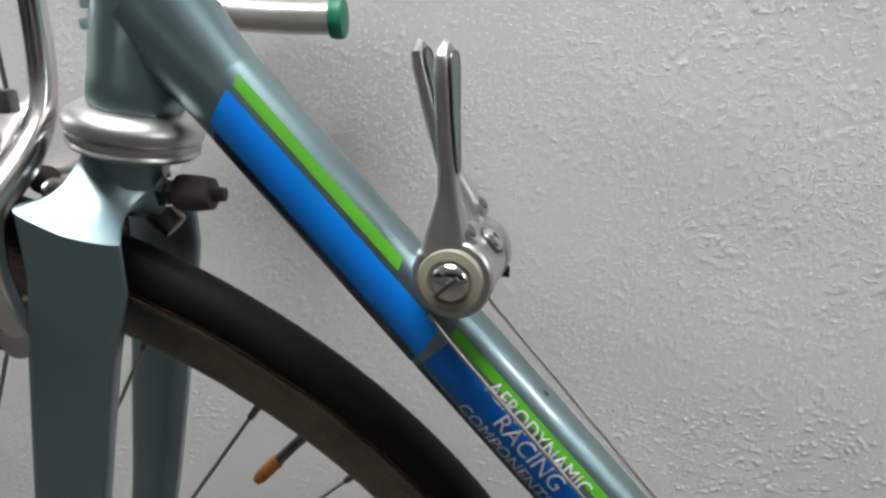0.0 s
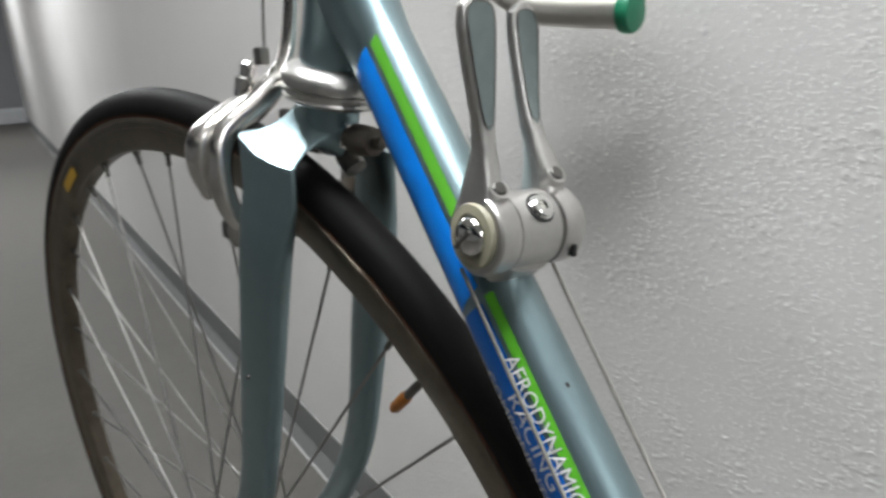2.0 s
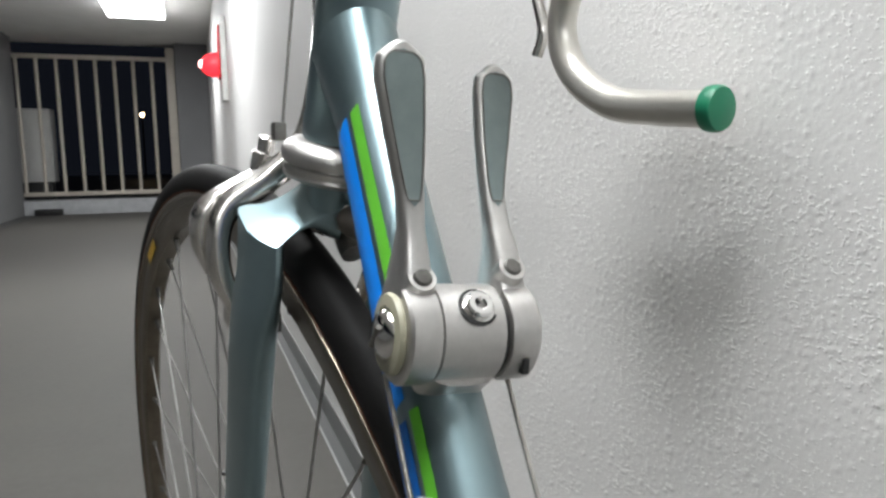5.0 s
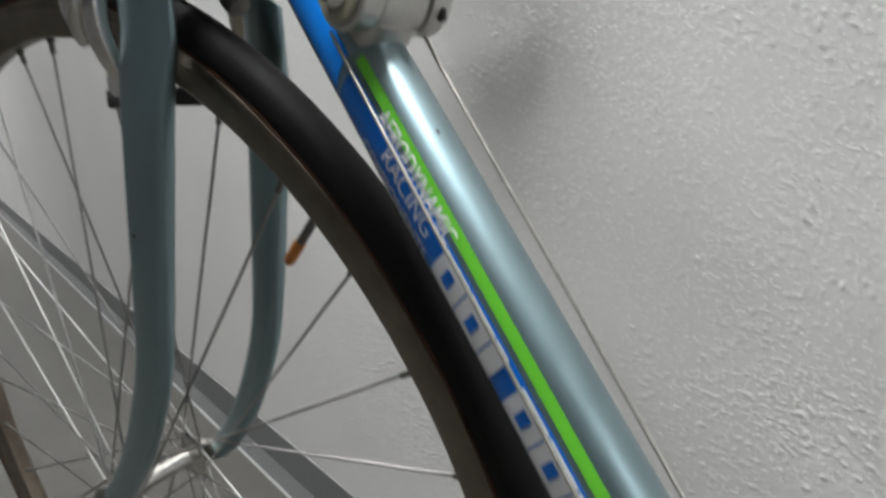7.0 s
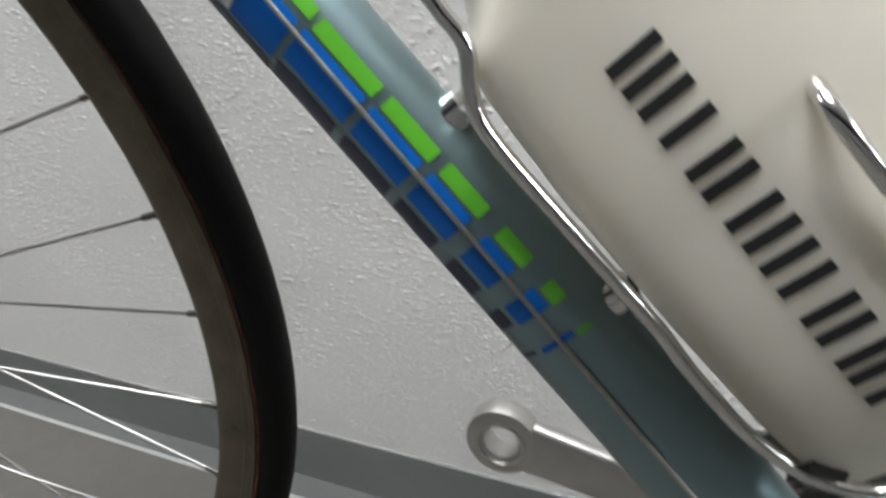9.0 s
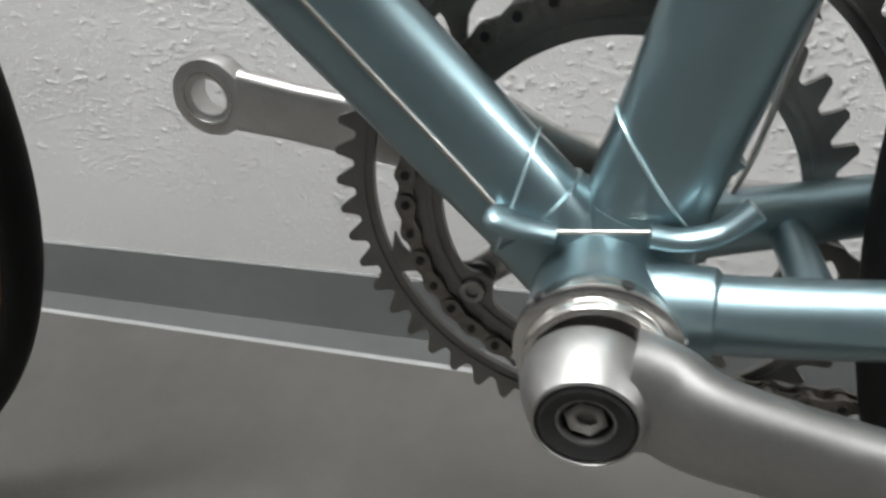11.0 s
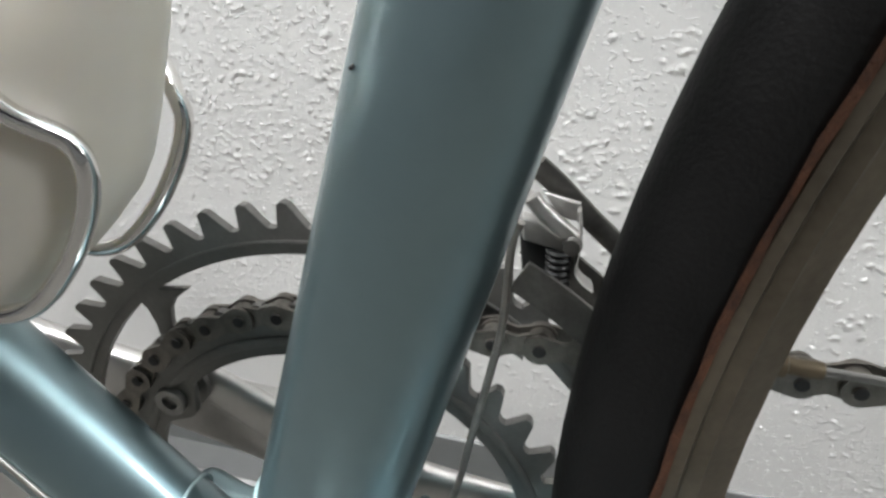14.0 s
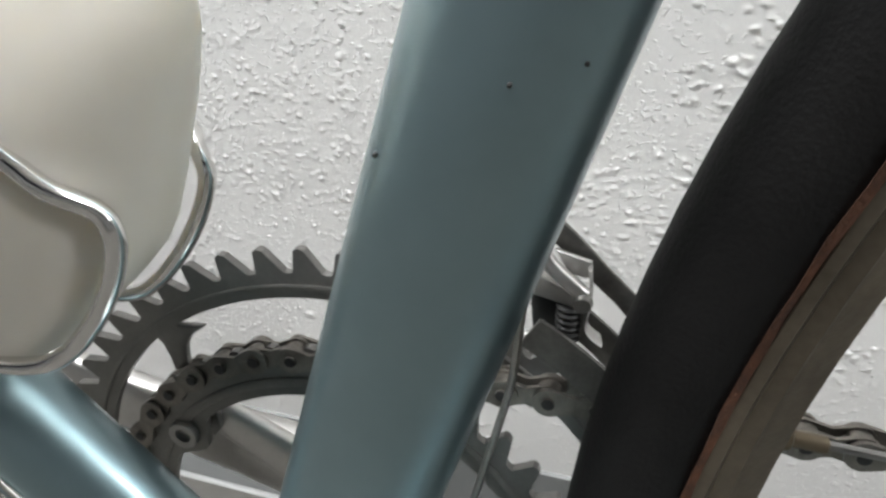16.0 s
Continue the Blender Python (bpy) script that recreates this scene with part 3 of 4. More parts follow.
wire("gear_cable", [(-0.0084, -0.0194, 0.0288), (0.0180, -0.0194, 0.0298)], 0.0008, CABLE, frame_part)
wire("gear_cable", [dt(0.548, 0.018, 0.0185), dt(0.50, 0.017, 0.0172), dt(0.30, 0.011, 0.0165), dt(0.06, 0.002, 0.0152), (-0.0285, 0.0188, 0.0345)], 0.0008, CABLE, frame_part)
wire("gear_cable", [(0.0420, 0.0265, 0.0150), (0.0503, 0.0300, 0.0314), (0.0567, 0.0300, 0.0568), (0.0626, 0.0300, 0.0811), (0.0656, 0.0300, 0.0956), (0.0677, 0.0300, 0.1167), (0.0700, 0.0295, 0.1240)], 0.0011, CABLE, frame_part)

# ---- shift levers ----
BC = Vector((-0.3405, 0, 0.4365))
shift = Geo().add(*lathe([(0.0135, -0.0112), (0.0148, -0.0106), (0.0148, 0.0092), (0.0138, 0.0098)], BC, (0, 1, 0), 56))
shift.add(*sweep([dt(0.5485, 0.012), dt(0.5485, 0.024)], 0.013, 0.012, n=24, power=3.0))
clamp = shift.put("shifter_clamp", SATIN, bike, "satin alloy shifter barrel on the down tube")
bolt_dir = (Vector((-0.3299, 0.0006, 0.4459)) - BC).normalized()
Geo().add(*lathe([(0.0052, 0.0), (0.0052, 0.0012), (0.0044, 0.0012), (0.0044, 0.0026), (0.0038, 0.0031), (0.0020, 0.0031), (0.0018, 0.0005), (0.0001, 0.0005)], BC + bolt_dir * 0.0140, bolt_dir, 32)).put("clamp_bolt", CHROME, clamp, "socket-head clamp bolt")
# flat dark disc: the shade round the sunk bolt as colour
Geo().add(*lathe([(0.0062, 0.0), (0.0062, 0.0004), (0.0054, 0.0004)], BC + bolt_dir * 0.0144, bolt_dir, 32)).put("recess_shade_disc", PIN, clamp)


def lever(sgn, spine, half, plug, name):
    """One lever: a hub round the barrel, a waisted stem and a broad flat paddle with an inlay. spine: the middle of its rear face."""
    y0 = 0.0163 * sgn
    g = Geo()
    g.add(*lathe([(0.0125, -0.0054), (0.0150, -0.0048), (0.0154, -0.0028), (0.0154, 0.0040), (0.0146, 0.0050), (0.0120, 0.0052)], BC + Vector((0, y0, 0)), (0, sgn, 0), 56))
    steps = 6
    face = smooth_path(spine, steps)
    k = len(face)
    wide = [float(np.interp(i / steps, range(len(half)), half)) for i in range(k)]
    deep = [float(np.interp(i / steps, (0, 1, 2, 3, 5, 6, 7), (0.0105, 0.0072, 0.0042, 0.0032, 0.0030, 0.0026, 0.0012))) for i in range(k)]
    g.add(*sweep([v - Vector((d, 0, 0)) for v, d in zip(face, deep)], wide, deep, n=36, power=3.4))
    ob = g.put(name, SATIN, clamp, "satin alloy shift lever with a grey inlay")
    verts, faces = [], []
    low, high = 2.62, 6.35
    rows = 22
    for i in range(rows + 1):
        u = low + (high - low) * i / rows
        c = face[min(k - 1, int(u * steps))].lerp(face[min(k - 1, int(u * steps) + 1)], u * steps - int(u * steps))
        w = float(np.interp(u, range(len(half)), half)) - 0.0017
        w *= math.sqrt(max(0.0, 1 - max(0.0, (low + 0.5 - u) / 0.5) ** 2)) * math.sqrt(max(0.0, 1 - max(0.0, (u - high + 0.8) / 0.8) ** 2))
        for j in (-1, -0.5, 0, 0.5, 1):
            verts.append(c + Vector((0.0005, w * j, 0)))
        if i:
            a = (i - 1) * 5
            faces += [(a + j, a + j + 1, a + j + 6, a + j + 5) for j in range(4)]
    mesh_object("inlay", verts, faces, GREYINS, ob, "grey-green rubber inlay")
    Geo().add(*sweep([verts[5 * i] for i in range(1, rows)] + [verts[5 * i + 4] for i in range(rows - 1, 0, -1)], 0.0003, 0.0003, (1, 0, 0), n=6, closed=True)).put("inlay_rim", RINGALLOY, ob)
    Geo().add(*lathe([(0.0001, 0.0012), (0.0024, 0.0012), (0.0030, 0.0006), (0.0031, -0.006)], plug, (0.75, 0, 0.66), 24)).put("cable_plug", DARKSTEEL, ob, "dark cable plug")
    Geo().add(*lathe([(0.0034, 0.0002), (0.0044, 0.0002), (0.0052, -0.003), (0.0050, -0.010)], plug, (0.75, 0, 0.66), 28)).put("plug_boss", SATIN, ob)
    if sgn > 0:
        # solid dark block in place of a shaded slot
        Geo().add(*box(BC.x + 0.0120, BC.x + 0.0150, y0 - 0.001, y0 + 0.0012, BC.z - 0.0105, BC.z - 0.0055, 0.0005)).put("slot", PIN, ob)
    return ob


lever(-1, [(-0.3330, -0.0165, 0.4440), (-0.3350, -0.0166, 0.4570), (-0.3370, -0.0174, 0.4680), (-0.3375, -0.0188, 0.4790), (-0.3370, -0.0215, 0.4960), (-0.3362, -0.0240, 0.5100), (-0.3362, -0.0246, 0.5165), (-0.3366, -0.0247, 0.5207)], [0.0066, 0.0052, 0.0038, 0.0042, 0.0064, 0.0077, 0.0070, 0.0012], (-0.3345, -0.0155, 0.4541), "shift_lever")
lever(1, [(-0.3330, 0.0155, 0.4440), (-0.3375, 0.0153, 0.4575), (-0.3440, 0.0148, 0.4690), (-0.3490, 0.0145, 0.4800), (-0.3530, 0.0152, 0.4970), (-0.3560, 0.0160, 0.5110), (-0.3572, 0.0160, 0.5175), (-0.3580, 0.0158, 0.5215)], [0.0066, 0.0052, 0.0038, 0.0041, 0.0060, 0.0071, 0.0065, 0.0012], (-0.3365, 0.0152, 0.4572), "shift_lever")
Geo().add(*lathe([(0.0120, 0.0), (0.0125, 0.0008), (0.0118, 0.0022), (0.0085, 0.0026), (0.0080, 0.0016)], BC + Vector((0, -0.0213, 0)), (0, -1, 0), 48)).put("washer", CREAM, clamp, "yellowed plastic washer")
Geo().add(*lathe([(0.0078, 0.0), (0.0076, 0.0024), (0.0062, 0.0042), (0.0030, 0.0052), (0.0001, 0.0054)], BC + Vector((0, -0.0216, 0)), (0, -1, 0), 40)).put("screw", CHROME, clamp, "domed slotted screw")
# dark rod laid on the dome as the slot's shade
Geo().add(*sweep([BC + Vector((-0.005, -0.0262, -0.0045)), BC + Vector((0.004, -0.0272, 0.003))], 0.0009, 0.0009, (0, 1, 0), n=8)).put("slot_shade_rod", DARKSTEEL, clamp)
# dark ring as the shade between barrel and hub
Geo().add(*lathe([(0.0118, 0.0), (0.0130, 0.0008), (0.0130, 0.0015), (0.0118, 0.002)], BC + Vector((0, 0.0098, 0)), (0, 1, 0), 48)).put("gap_shade_ring", PIN, clamp)

# ---- fork, front wheel, brake and bar turn together ----
STEER = Matrix.Translation(steer_axis(0.46)) @ Matrix.Rotation(radians(9.4), 4, SA) @ Matrix.Translation(-steer_axis(0.46))
front = Geo().add(*lathe([(0.0145, -0.003), (0.0145, 0.03)], steer_axis(0.47), SA, 32)).moved(STEER).put("fork", PAINT, bike)
prof = [(0.0175, 0.0), (0.0225, 0.0), (0.0262, 0.0015), (0.0270, 0.0028), (0.0262, 0.0042), (0.0270, 0.0052), (0.0272, 0.0072), (0.0264, 0.0080), (0.0282, 0.0092), (0.0288, 0.0125), (0.0275, 0.0155), (0.0240, 0.0180), (0.0205, 0.0190), (0.0190, 0.0192)]
Geo().add(*lathe(prof, steer_axis(0.4800), SA, 64)).moved(STEER).put("headset_cup", SATIN, front, "polished alloy lower headset cup")


def fork_axis(z):
    return -0.494 + 0.262 * (z - 0.452)


AXLE = Vector((-0.6761, 0.0078, 0.0920))
AXLE_U = STEER.inverted() @ AXLE
for sgn in (-1, 1):
    def blade_y(z):
        w = max(0.0, (0.46 - z) / 0.368)
        return AXLE_U.y * w + (0.0378 + 0.0085 * w) * sgn

    pts = [(fork_axis(z), blade_y(z), z) for z in (0.434, 0.42, 0.40, 0.36, 0.315, 0.277)]
    pts += [(x, blade_y(z), z) for x, z in ((-0.5525, 0.2365), (-0.5705, 0.2003), (-0.5970, 0.1592), (-0.6290, 0.1215), (-0.6520, 0.1010))]
    pts = smooth_path(pts, 4)
    k = len(pts) - 1
    fore = [0.0190 - 0.0115 * (i / k) ** 1.3 for i in range(k + 1)]
    lat = [0.0094 - 0.0032 * (i / k) for i in range(k + 1)]
    bv, bf = sweep(pts, fore, lat, (1, 0, 0), n=48, power=2.0)
    for i, v in enumerate(bv):
        c = pts[i // 48]
        u, w = (v.x - c.x) / fore[i // 48], (v.y - c.y) * sgn / lat[i // 48]
        ang = math.atan2(w, u)
        e = 2 / (4.6 if w > 0 else 1.9)
        u, w = math.copysign(abs(math.cos(ang)) ** e, math.cos(ang)), math.copysign(abs(math.sin(ang)) ** e, math.sin(ang))
        rise = max(0.0, min(1.0, (c.z - 0.385) / 0.049))
        rise *= rise
        if w > 0:
            w *= (1 - 0.55 * rise) * (1 - 0.75 * rise * max(0.0, u) ** 2)
        bv[i] = Vector((c.x + u * fore[i // 48], c.y + (w - (0.30 + 0.10 * rise) * max(0.0, u)) * lat[i // 48] * sgn, v.z))

    # the top is cut by the crown's sloping face
    def crown_face(x, y):
        return 0.4526 - 0.50 * (x + 0.4920) - 0.35 * (abs(y) - 0.0380)
    for i in range(48):
        bv[i] = Vector((bv[i].x, bv[i].y, crown_face(bv[i].x, bv[i].y)))
    Geo().add(bv, bf).moved(STEER).put("blade", PAINT, front, "", True, 30)
    top = [bv[i].copy() for i in range(48)]
    cx, cy = sum(q.x for q in top) / 48, sum(q.y for q in top) / 48
    cv, cf = [], []
    for m in range(9):
        w = m / 8
        for i in range(48):
            q = top[i]
            out = max(-1.0, min(1.0, (q.y - cy) * sgn / 0.0062))
            a0 = Vector((-0.4885 + (q.x - cx) * 0.86, 0.003 * sgn, 0.4685 + 0.0170 * out))
            v = a0.lerp(q, w)
            v.z -= 0.0040 * math.sin(math.pi * w) * max(0.0, out)
            v.z += 0.0045 * math.sin(math.pi * w) * max(0.0, -out)
            v.x += (cx - v.x) * 0.30 * math.sin(math.pi * w)
            cv.append(v)
    for m in range(8):
        for i in range(48):
            j = (i + 1) % 48
            cf.append((m * 48 + i, m * 48 + j, m * 48 + 48 + j, m * 48 + 48 + i))
    cf += [tuple(range(48)), tuple(range(384, 432))]
    Geo().add(cv, cf).moved(STEER).put("crown_shoulder", PAINT, front, "", True, 50)
    tip = AXLE_U + Vector((0, 0.0505 * sgn, 0.0))
    Geo().add(*sweep([(-0.650, blade_y(0.103), 0.103), tip + Vector((0, -0.004 * sgn, 0)), tip + Vector((-0.012, -0.004 * sgn, -0.012))], 0.010, 0.0030, (1, 0, 0), n=16, power=3)).moved(STEER).put("dropout", DARKSTEEL, front)
mark = Geo().add(*lathe([(0.0001, 0.0006), (0.0012, 0.0004), (0.0014, -0.001)], (-0.5200, -0.0470, 0.3265), (0, -1, 0), 10)).moved(STEER).put("paint_chip", DARKRUB, front)


def wheel(centre, r_out, tyre, rim_in, half, spokes, theta0, flange, hub_half, m, nip_mat, name, label):
    """A spoked racing wheel in the plane y = centre.y, moved by m."""
    c = Vector(centre)
    hub = Geo().add(*lathe([(0.0001, -hub_half - 0.006), (0.0045, -hub_half - 0.006), (0.0045, -hub_half), (0.009, -hub_half), (0.009, -flange - 0.006), (0.0125, -flange - 0.003), (flange * 0.62, -flange - 0.0016), (flange * 0.66, -flange), (flange * 0.62, -flange + 0.0016), (0.0085, -flange + 0.006), (0.0072, 0), (0.0085, flange - 0.006), (flange * 0.62, flange - 0.0016), (flange * 0.66, flange), (flange * 0.62, flange + 0.0016), (0.0125, flange + 0.003), (0.009, flange + 0.006), (0.009, hub_half), (0.0045, hub_half), (0.0045, hub_half + 0.006), (0.0001, hub_half + 0.006)], c, (0, 1, 0), 40)).moved(m)
    top = hub.put(name, ALLOY, bike, label)
    rc = r_out - tyre
    Geo().add(*lathe([(rc + tyre * math.cos(t), tyre * 0.97 * math.sin(t)) for t in [2 * math.pi * i / 28 for i in range(28)]], c, (0, 1, 0), 160, True)).moved(m).put("tyre", RUBBER, top, "black smooth tubular tyre")
    rt = rc - tyre * 0.56
    for s in (-1, 1):
        Geo().add(*lathe([(rt + 0.0022, s * (tyre * 0.945)), (rt + 0.0006, s * (tyre * 0.895)), (rt - 0.0010, s * (tyre * 0.74)), (rt, s * (tyre * 0.50))], c, (0, 1, 0), 240, True)).frayed(0.0004).moved(m).put("base_tape", GUM, top, "frayed tan base tape")
    ro = rt + 0.0005
    Geo().add(*lathe([(ro, -half + 0.0008), (ro - 0.0006, -half - 0.0008), (ro - 0.0030, -half - 0.0010), (ro - 0.0040, -half + 0.0004), (ro - 0.0075, -half + 0.0004), (ro - 0.0082, -half + 0.0012), (rim_in + 0.0045, -half + 0.0022), (rim_in + 0.0010, -half + 0.0045), (rim_in, 0), (rim_in + 0.0010, half - 0.0045), (rim_in + 0.0045, half - 0.0022), (ro - 0.0082, half - 0.0012), (ro - 0.0075, half - 0.0004), (ro - 0.0040, half - 0.0004), (ro - 0.0030, half + 0.0010), (ro - 0.0006, half + 0.0008), (ro, half - 0.0008), (ro - 0.003, 0)], c, (0, 1, 0), 160, True)).moved(m).put("rim", RIMM, top, "worn grey alloy rim")
    for i in range(spokes):
        th = radians(theta0) + 2 * math.pi * i / spokes
        side = -1 if i % 2 else 1
        lead = radians(62) * (1 if (i // 2) % 2 else -1)
        a = c + Vector((math.cos(th + lead) * flange * 0.58, flange * side, math.sin(th + lead) * flange * 0.58))
        b = c + Vector((math.cos(th) * (rim_in + 0.001), 0.0015 * side, math.sin(th) * (rim_in + 0.001)))
        d = (b - a).normalized()
        Geo().add(*sweep([a, b - d * 0.006], 0.0010, 0.0010, (0, 1, 0), n=8)).moved(m).put("spoke", STEEL, top)
        Geo().add(*lathe([(0.0012, -0.0115), (0.0019, -0.0110), (0.0019, -0.004), (0.0028, -0.0035), (0.0028, 0.0)], b, d, 12)).moved(m).put("nipple", nip_mat, top)
    return top


def plane(centre, normal):
    """A pose whose y axis is the normal."""
    y = Vector(normal).normalized()
    x = (Vector((1, 0, 0)) - y * y.x).normalized()
    z = x.cross(y)
    return Matrix(((x.x, y.x, z.x, centre[0]), (x.y, y.y, z.y, centre[1]), (x.z, y.z, z.z, centre[2]), (0, 0, 0, 1)))


FC = Vector((0, 0, 0))
FM = plane(AXLE, (-0.1720, 1, 0.1301))
fw = wheel(FC, 0.3960, 0.0125, 0.3511, 0.0110, 36, 38.4, 0.032, 0.046, FM, DARKSTEEL, "front_wheel", "spoked front wheel with a black tubular tyre")
va = radians(43.9)
vd = Vector((math.cos(va), 0, math.sin(va)))
Geo().add(*lathe([(0.0027, -0.0260), (0.0027, 0.0), (0.0045, 0.0), (0.0045, 0.004)], FC + vd * 0.3511, vd, 16)).moved(FM).put("valve_stem", DARKSTEEL, fw)
Geo().add(*lathe([(0.0001, -0.0440), (0.0022, -0.0435), (0.0034, -0.040), (0.0036, -0.026), (0.0030, -0.0235), (0.0001, -0.0235)], FC + vd * 0.3511, vd, 16)).moved(FM).put("valve_cap", BRASS, fw, "orange-brown valve cap")
sv = []
for i in range(9):
    t = radians(116 + 0.80 * i)
    for y, r in ((-0.0114, 0.3680), (-0.0105, 0.3590)):
        sv.append(FC + Vector((math.cos(t) * r, y, math.sin(t) * r)))
mesh_object("sticker", [FM @ q for q in sv], [(2 * i, 2 * i + 1, 2 * i + 3, 2 * i + 2) for i in range(8)], YELLOW, fw, "small yellow rim sticker")
RW = Vector((0, 0, 0))
RM = plane((0.4502, 0.0004, 0.0405), (0.0192, 1, -0.0113))
rw = wheel(RW, 0.3700, 0.0143, 0.3330, 0.0112, 36, 168.7, 0.032, 0.060, RM, mat("brass_nipple", (0.17, 0.135, 0.09), 0.5, 0.6), "rear_wheel", "spoked rear wheel with a black tubular tyre")

# front brake
brake = Geo().add(*lathe([(0.0001, -0.024), (0.007, -0.024), (0.009, -0.020), (0.009, 0.006), (0.0055, 0.008), (0.0055, 0.02)], (-0.522, 0, 0.4645), (1, 0, -0.08), 32)).moved(STEER @ Matrix.Translation((0.018, 0, -0.004))).put("front_brake", ALLOY, bike, "polished alloy sidepull front brake")


def brake_arm(name, pts, wx, wy, mat_=ALLOY, power=3.0):
    p = smooth_path(pts, 5)
    k = len(p) - 1
    lerp = lambda L: [L[min(int(i * (len(L) - 1) / k), len(L) - 2)] * (1 - (i * (len(L) - 1) / k - min(int(i * (len(L) - 1) / k), len(L) - 2))) + L[min(int(i * (len(L) - 1) / k), len(L) - 2) + 1] * (i * (len(L) - 1) / k - min(int(i * (len(L) - 1) / k), len(L) - 2)) for i in range(k + 1)]
    return Geo().add(*sweep(p, lerp(wx), lerp(wy), (1, 0, 0), n=28, power=power)).moved(STEER @ Matrix.Translation((0.018, 0, -0.004))).put(name, mat_, brake)


brake_arm("brake_arm", [(-0.540, 0.006, 0.600), (-0.539, 0.005, 0.550), (-0.538, -0.003, 0.508), (-0.541, -0.020, 0.485), (-0.545, -0.040, 0.470), (-0.545, -0.047, 0.455), (-0.545, -0.045, 0.432), (-0.545, -0.034, 0.412)], [0.0055, 0.0052, 0.0052, 0.0060, 0.0068, 0.0072, 0.0066, 0.0055], [0.0045, 0.0045, 0.005, 0.007, 0.007, 0.006, 0.0055, 0.005])
brake_arm("brake_arm", [(-0.560, 0.012, 0.500), (-0.558, -0.008, 0.488), (-0.556, -0.030, 0.478), (-0.556, -0.050, 0.466), (-0.558, -0.0520, 0.450), (-0.562, -0.0455, 0.434)], [0.007, 0.008, 0.0085, 0.0085, 0.008, 0.005], [0.006, 0.007, 0.007, 0.006, 0.005, 0.004])
brake_arm("brake_arm", [(-0.548, 0.0, 0.472), (-0.547, 0.025, 0.474), (-0.546, 0.042, 0.462), (-0.545, 0.044, 0.435), (-0.545, 0.034, 0.412)], [0.009, 0.011, 0.012, 0.011, 0.008], [0.007, 0.007, 0.006, 0.005, 0.005])
for sgn in (-1, 1):
    Geo().add(*box(-0.600, -0.552, 0.0155 * sgn - 0.0055, 0.0155 * sgn + 0.0055, 0.398, 0.4095, 0.002)).moved(STEER @ Matrix.Translation((0.018, 0, -0.004))).put("brake_pad", DARKRUB, brake)
    Geo().add(*lathe([(0.0001, -0.006), (0.0075, -0.006), (0.0085, 0), (0.0075, 0.006), (0.0001, 0.006)], (-0.546, 0.036 * sgn, 0.413), (0, 1, 0), 24)).moved(STEER @ Matrix.Translation((0.018, 0, -0.004))).put("pad_bolt", CHROME, brake)
Geo().add(*lathe([(0.006, 0), (0.0065, 0.001), (0.0065, 0.011), (0.0045, 0.012), (0.0045, 0.019), (0.003, 0.0205)], (-0.558, -0.020, 0.486), (0.2, 0.1, 1), 20)).moved(STEER @ Matrix.Translation((0.018, 0, -0.004))).put("adjuster", CHROME, brake)
Geo().add(*box(-0.5495, -0.5420, -0.0185, -0.0115, 0.5030, 0.5130, 0.002)).moved(STEER @ Matrix.Translation((0.018, 0, -0.004))).put("cable_anchor", DARKSTEEL, brake)
Geo().add(*sweep([(-0.546, -0.013, 0.508), (-0.552, -0.002, 0.62)], 0.0009, 0.0009, n=8)).moved(STEER @ Matrix.Translation((0.018, 0, -0.004))).put("brake_cable", DARKSTEEL, brake)
nutd = Vector((1, 0, -0.06)).normalized()
Geo().add(*lathe([(0.0072, 0), (0.0072, 0.004), (0.0060, 0.0045), (0.0060, 0.008)], (-0.4765, 0, 0.4618), nutd, 6)).moved(STEER).put("brake_nut", CHROME, brake, "chromed hexagon nut")
Geo().add(*lathe([(0.0078, 0.0), (0.0082, 0.002), (0.0078, 0.010), (0.0070, 0.0155), (0.0035, 0.016), (0.0030, 0.021), (0.0001, 0.0212)], (-0.4685, 0, 0.4613), nutd, 28)).moved(STEER).put("nut_cover", BROWN, brake, "worn brown nut cover")
Geo().add(*lathe([(0.0001, 0.006), (0.0062, 0.005), (0.0068, 0.0), (0.0068, -0.006), (0.003, -0.012)], (-0.478, 0.004, 0.448), (0.7, 0, -0.7), 24)).moved(STEER).put("lower_bolt", DARKSTEEL, brake)

# drop handlebar; its wall-side end comes into view
def bar_half(sgn):
    e = Vector((-0.4560, 0.2447 * sgn, 0.5305))
    pts = [e, e + Vector((-0.045, 0, 0.003)), e + Vector((-0.088, 0, 0.010)), e + Vector((-0.128, 0, 0.036)), e + Vector((-0.140, -0.004 * sgn, 0.075)), e + Vector((-0.115, -0.010 * sgn, 0.115)), e + Vector((-0.070, -0.018 * sgn, 0.133)), e + Vector((-0.025, -0.035 * sgn, 0.140)), e + Vector((0.0, -0.075 * sgn, 0.142)), Vector((e.x, 0, e.z + 0.143))]
    return smooth_path(pts, 8)


BARSHIFT = STEER
hb = Geo().add(*sweep(bar_half(1), 0.0122, 0.0122, (0, 1, 0), n=28)).add(*sweep(bar_half(-1), 0.0122, 0.0122, (0, 1, 0), n=28)).moved(BARSHIFT).put("handlebar", BARM, bike, "pale alloy drop handlebar with green end plugs")
for sgn in (1, -1):
    e = Vector((-0.4560, 0.2447 * sgn, 0.5305))
    Geo().add(*lathe([(0.0115, -0.002), (0.0146, -0.001), (0.0152, 0.002), (0.0150, 0.006), (0.0138, 0.0085), (0.006, 0.0100), (0.0001, 0.0102)], e, (1, 0, -0.06), 36)).moved(BARSHIFT).put("bar_plug", PLUG, hb, "green plastic end plug")
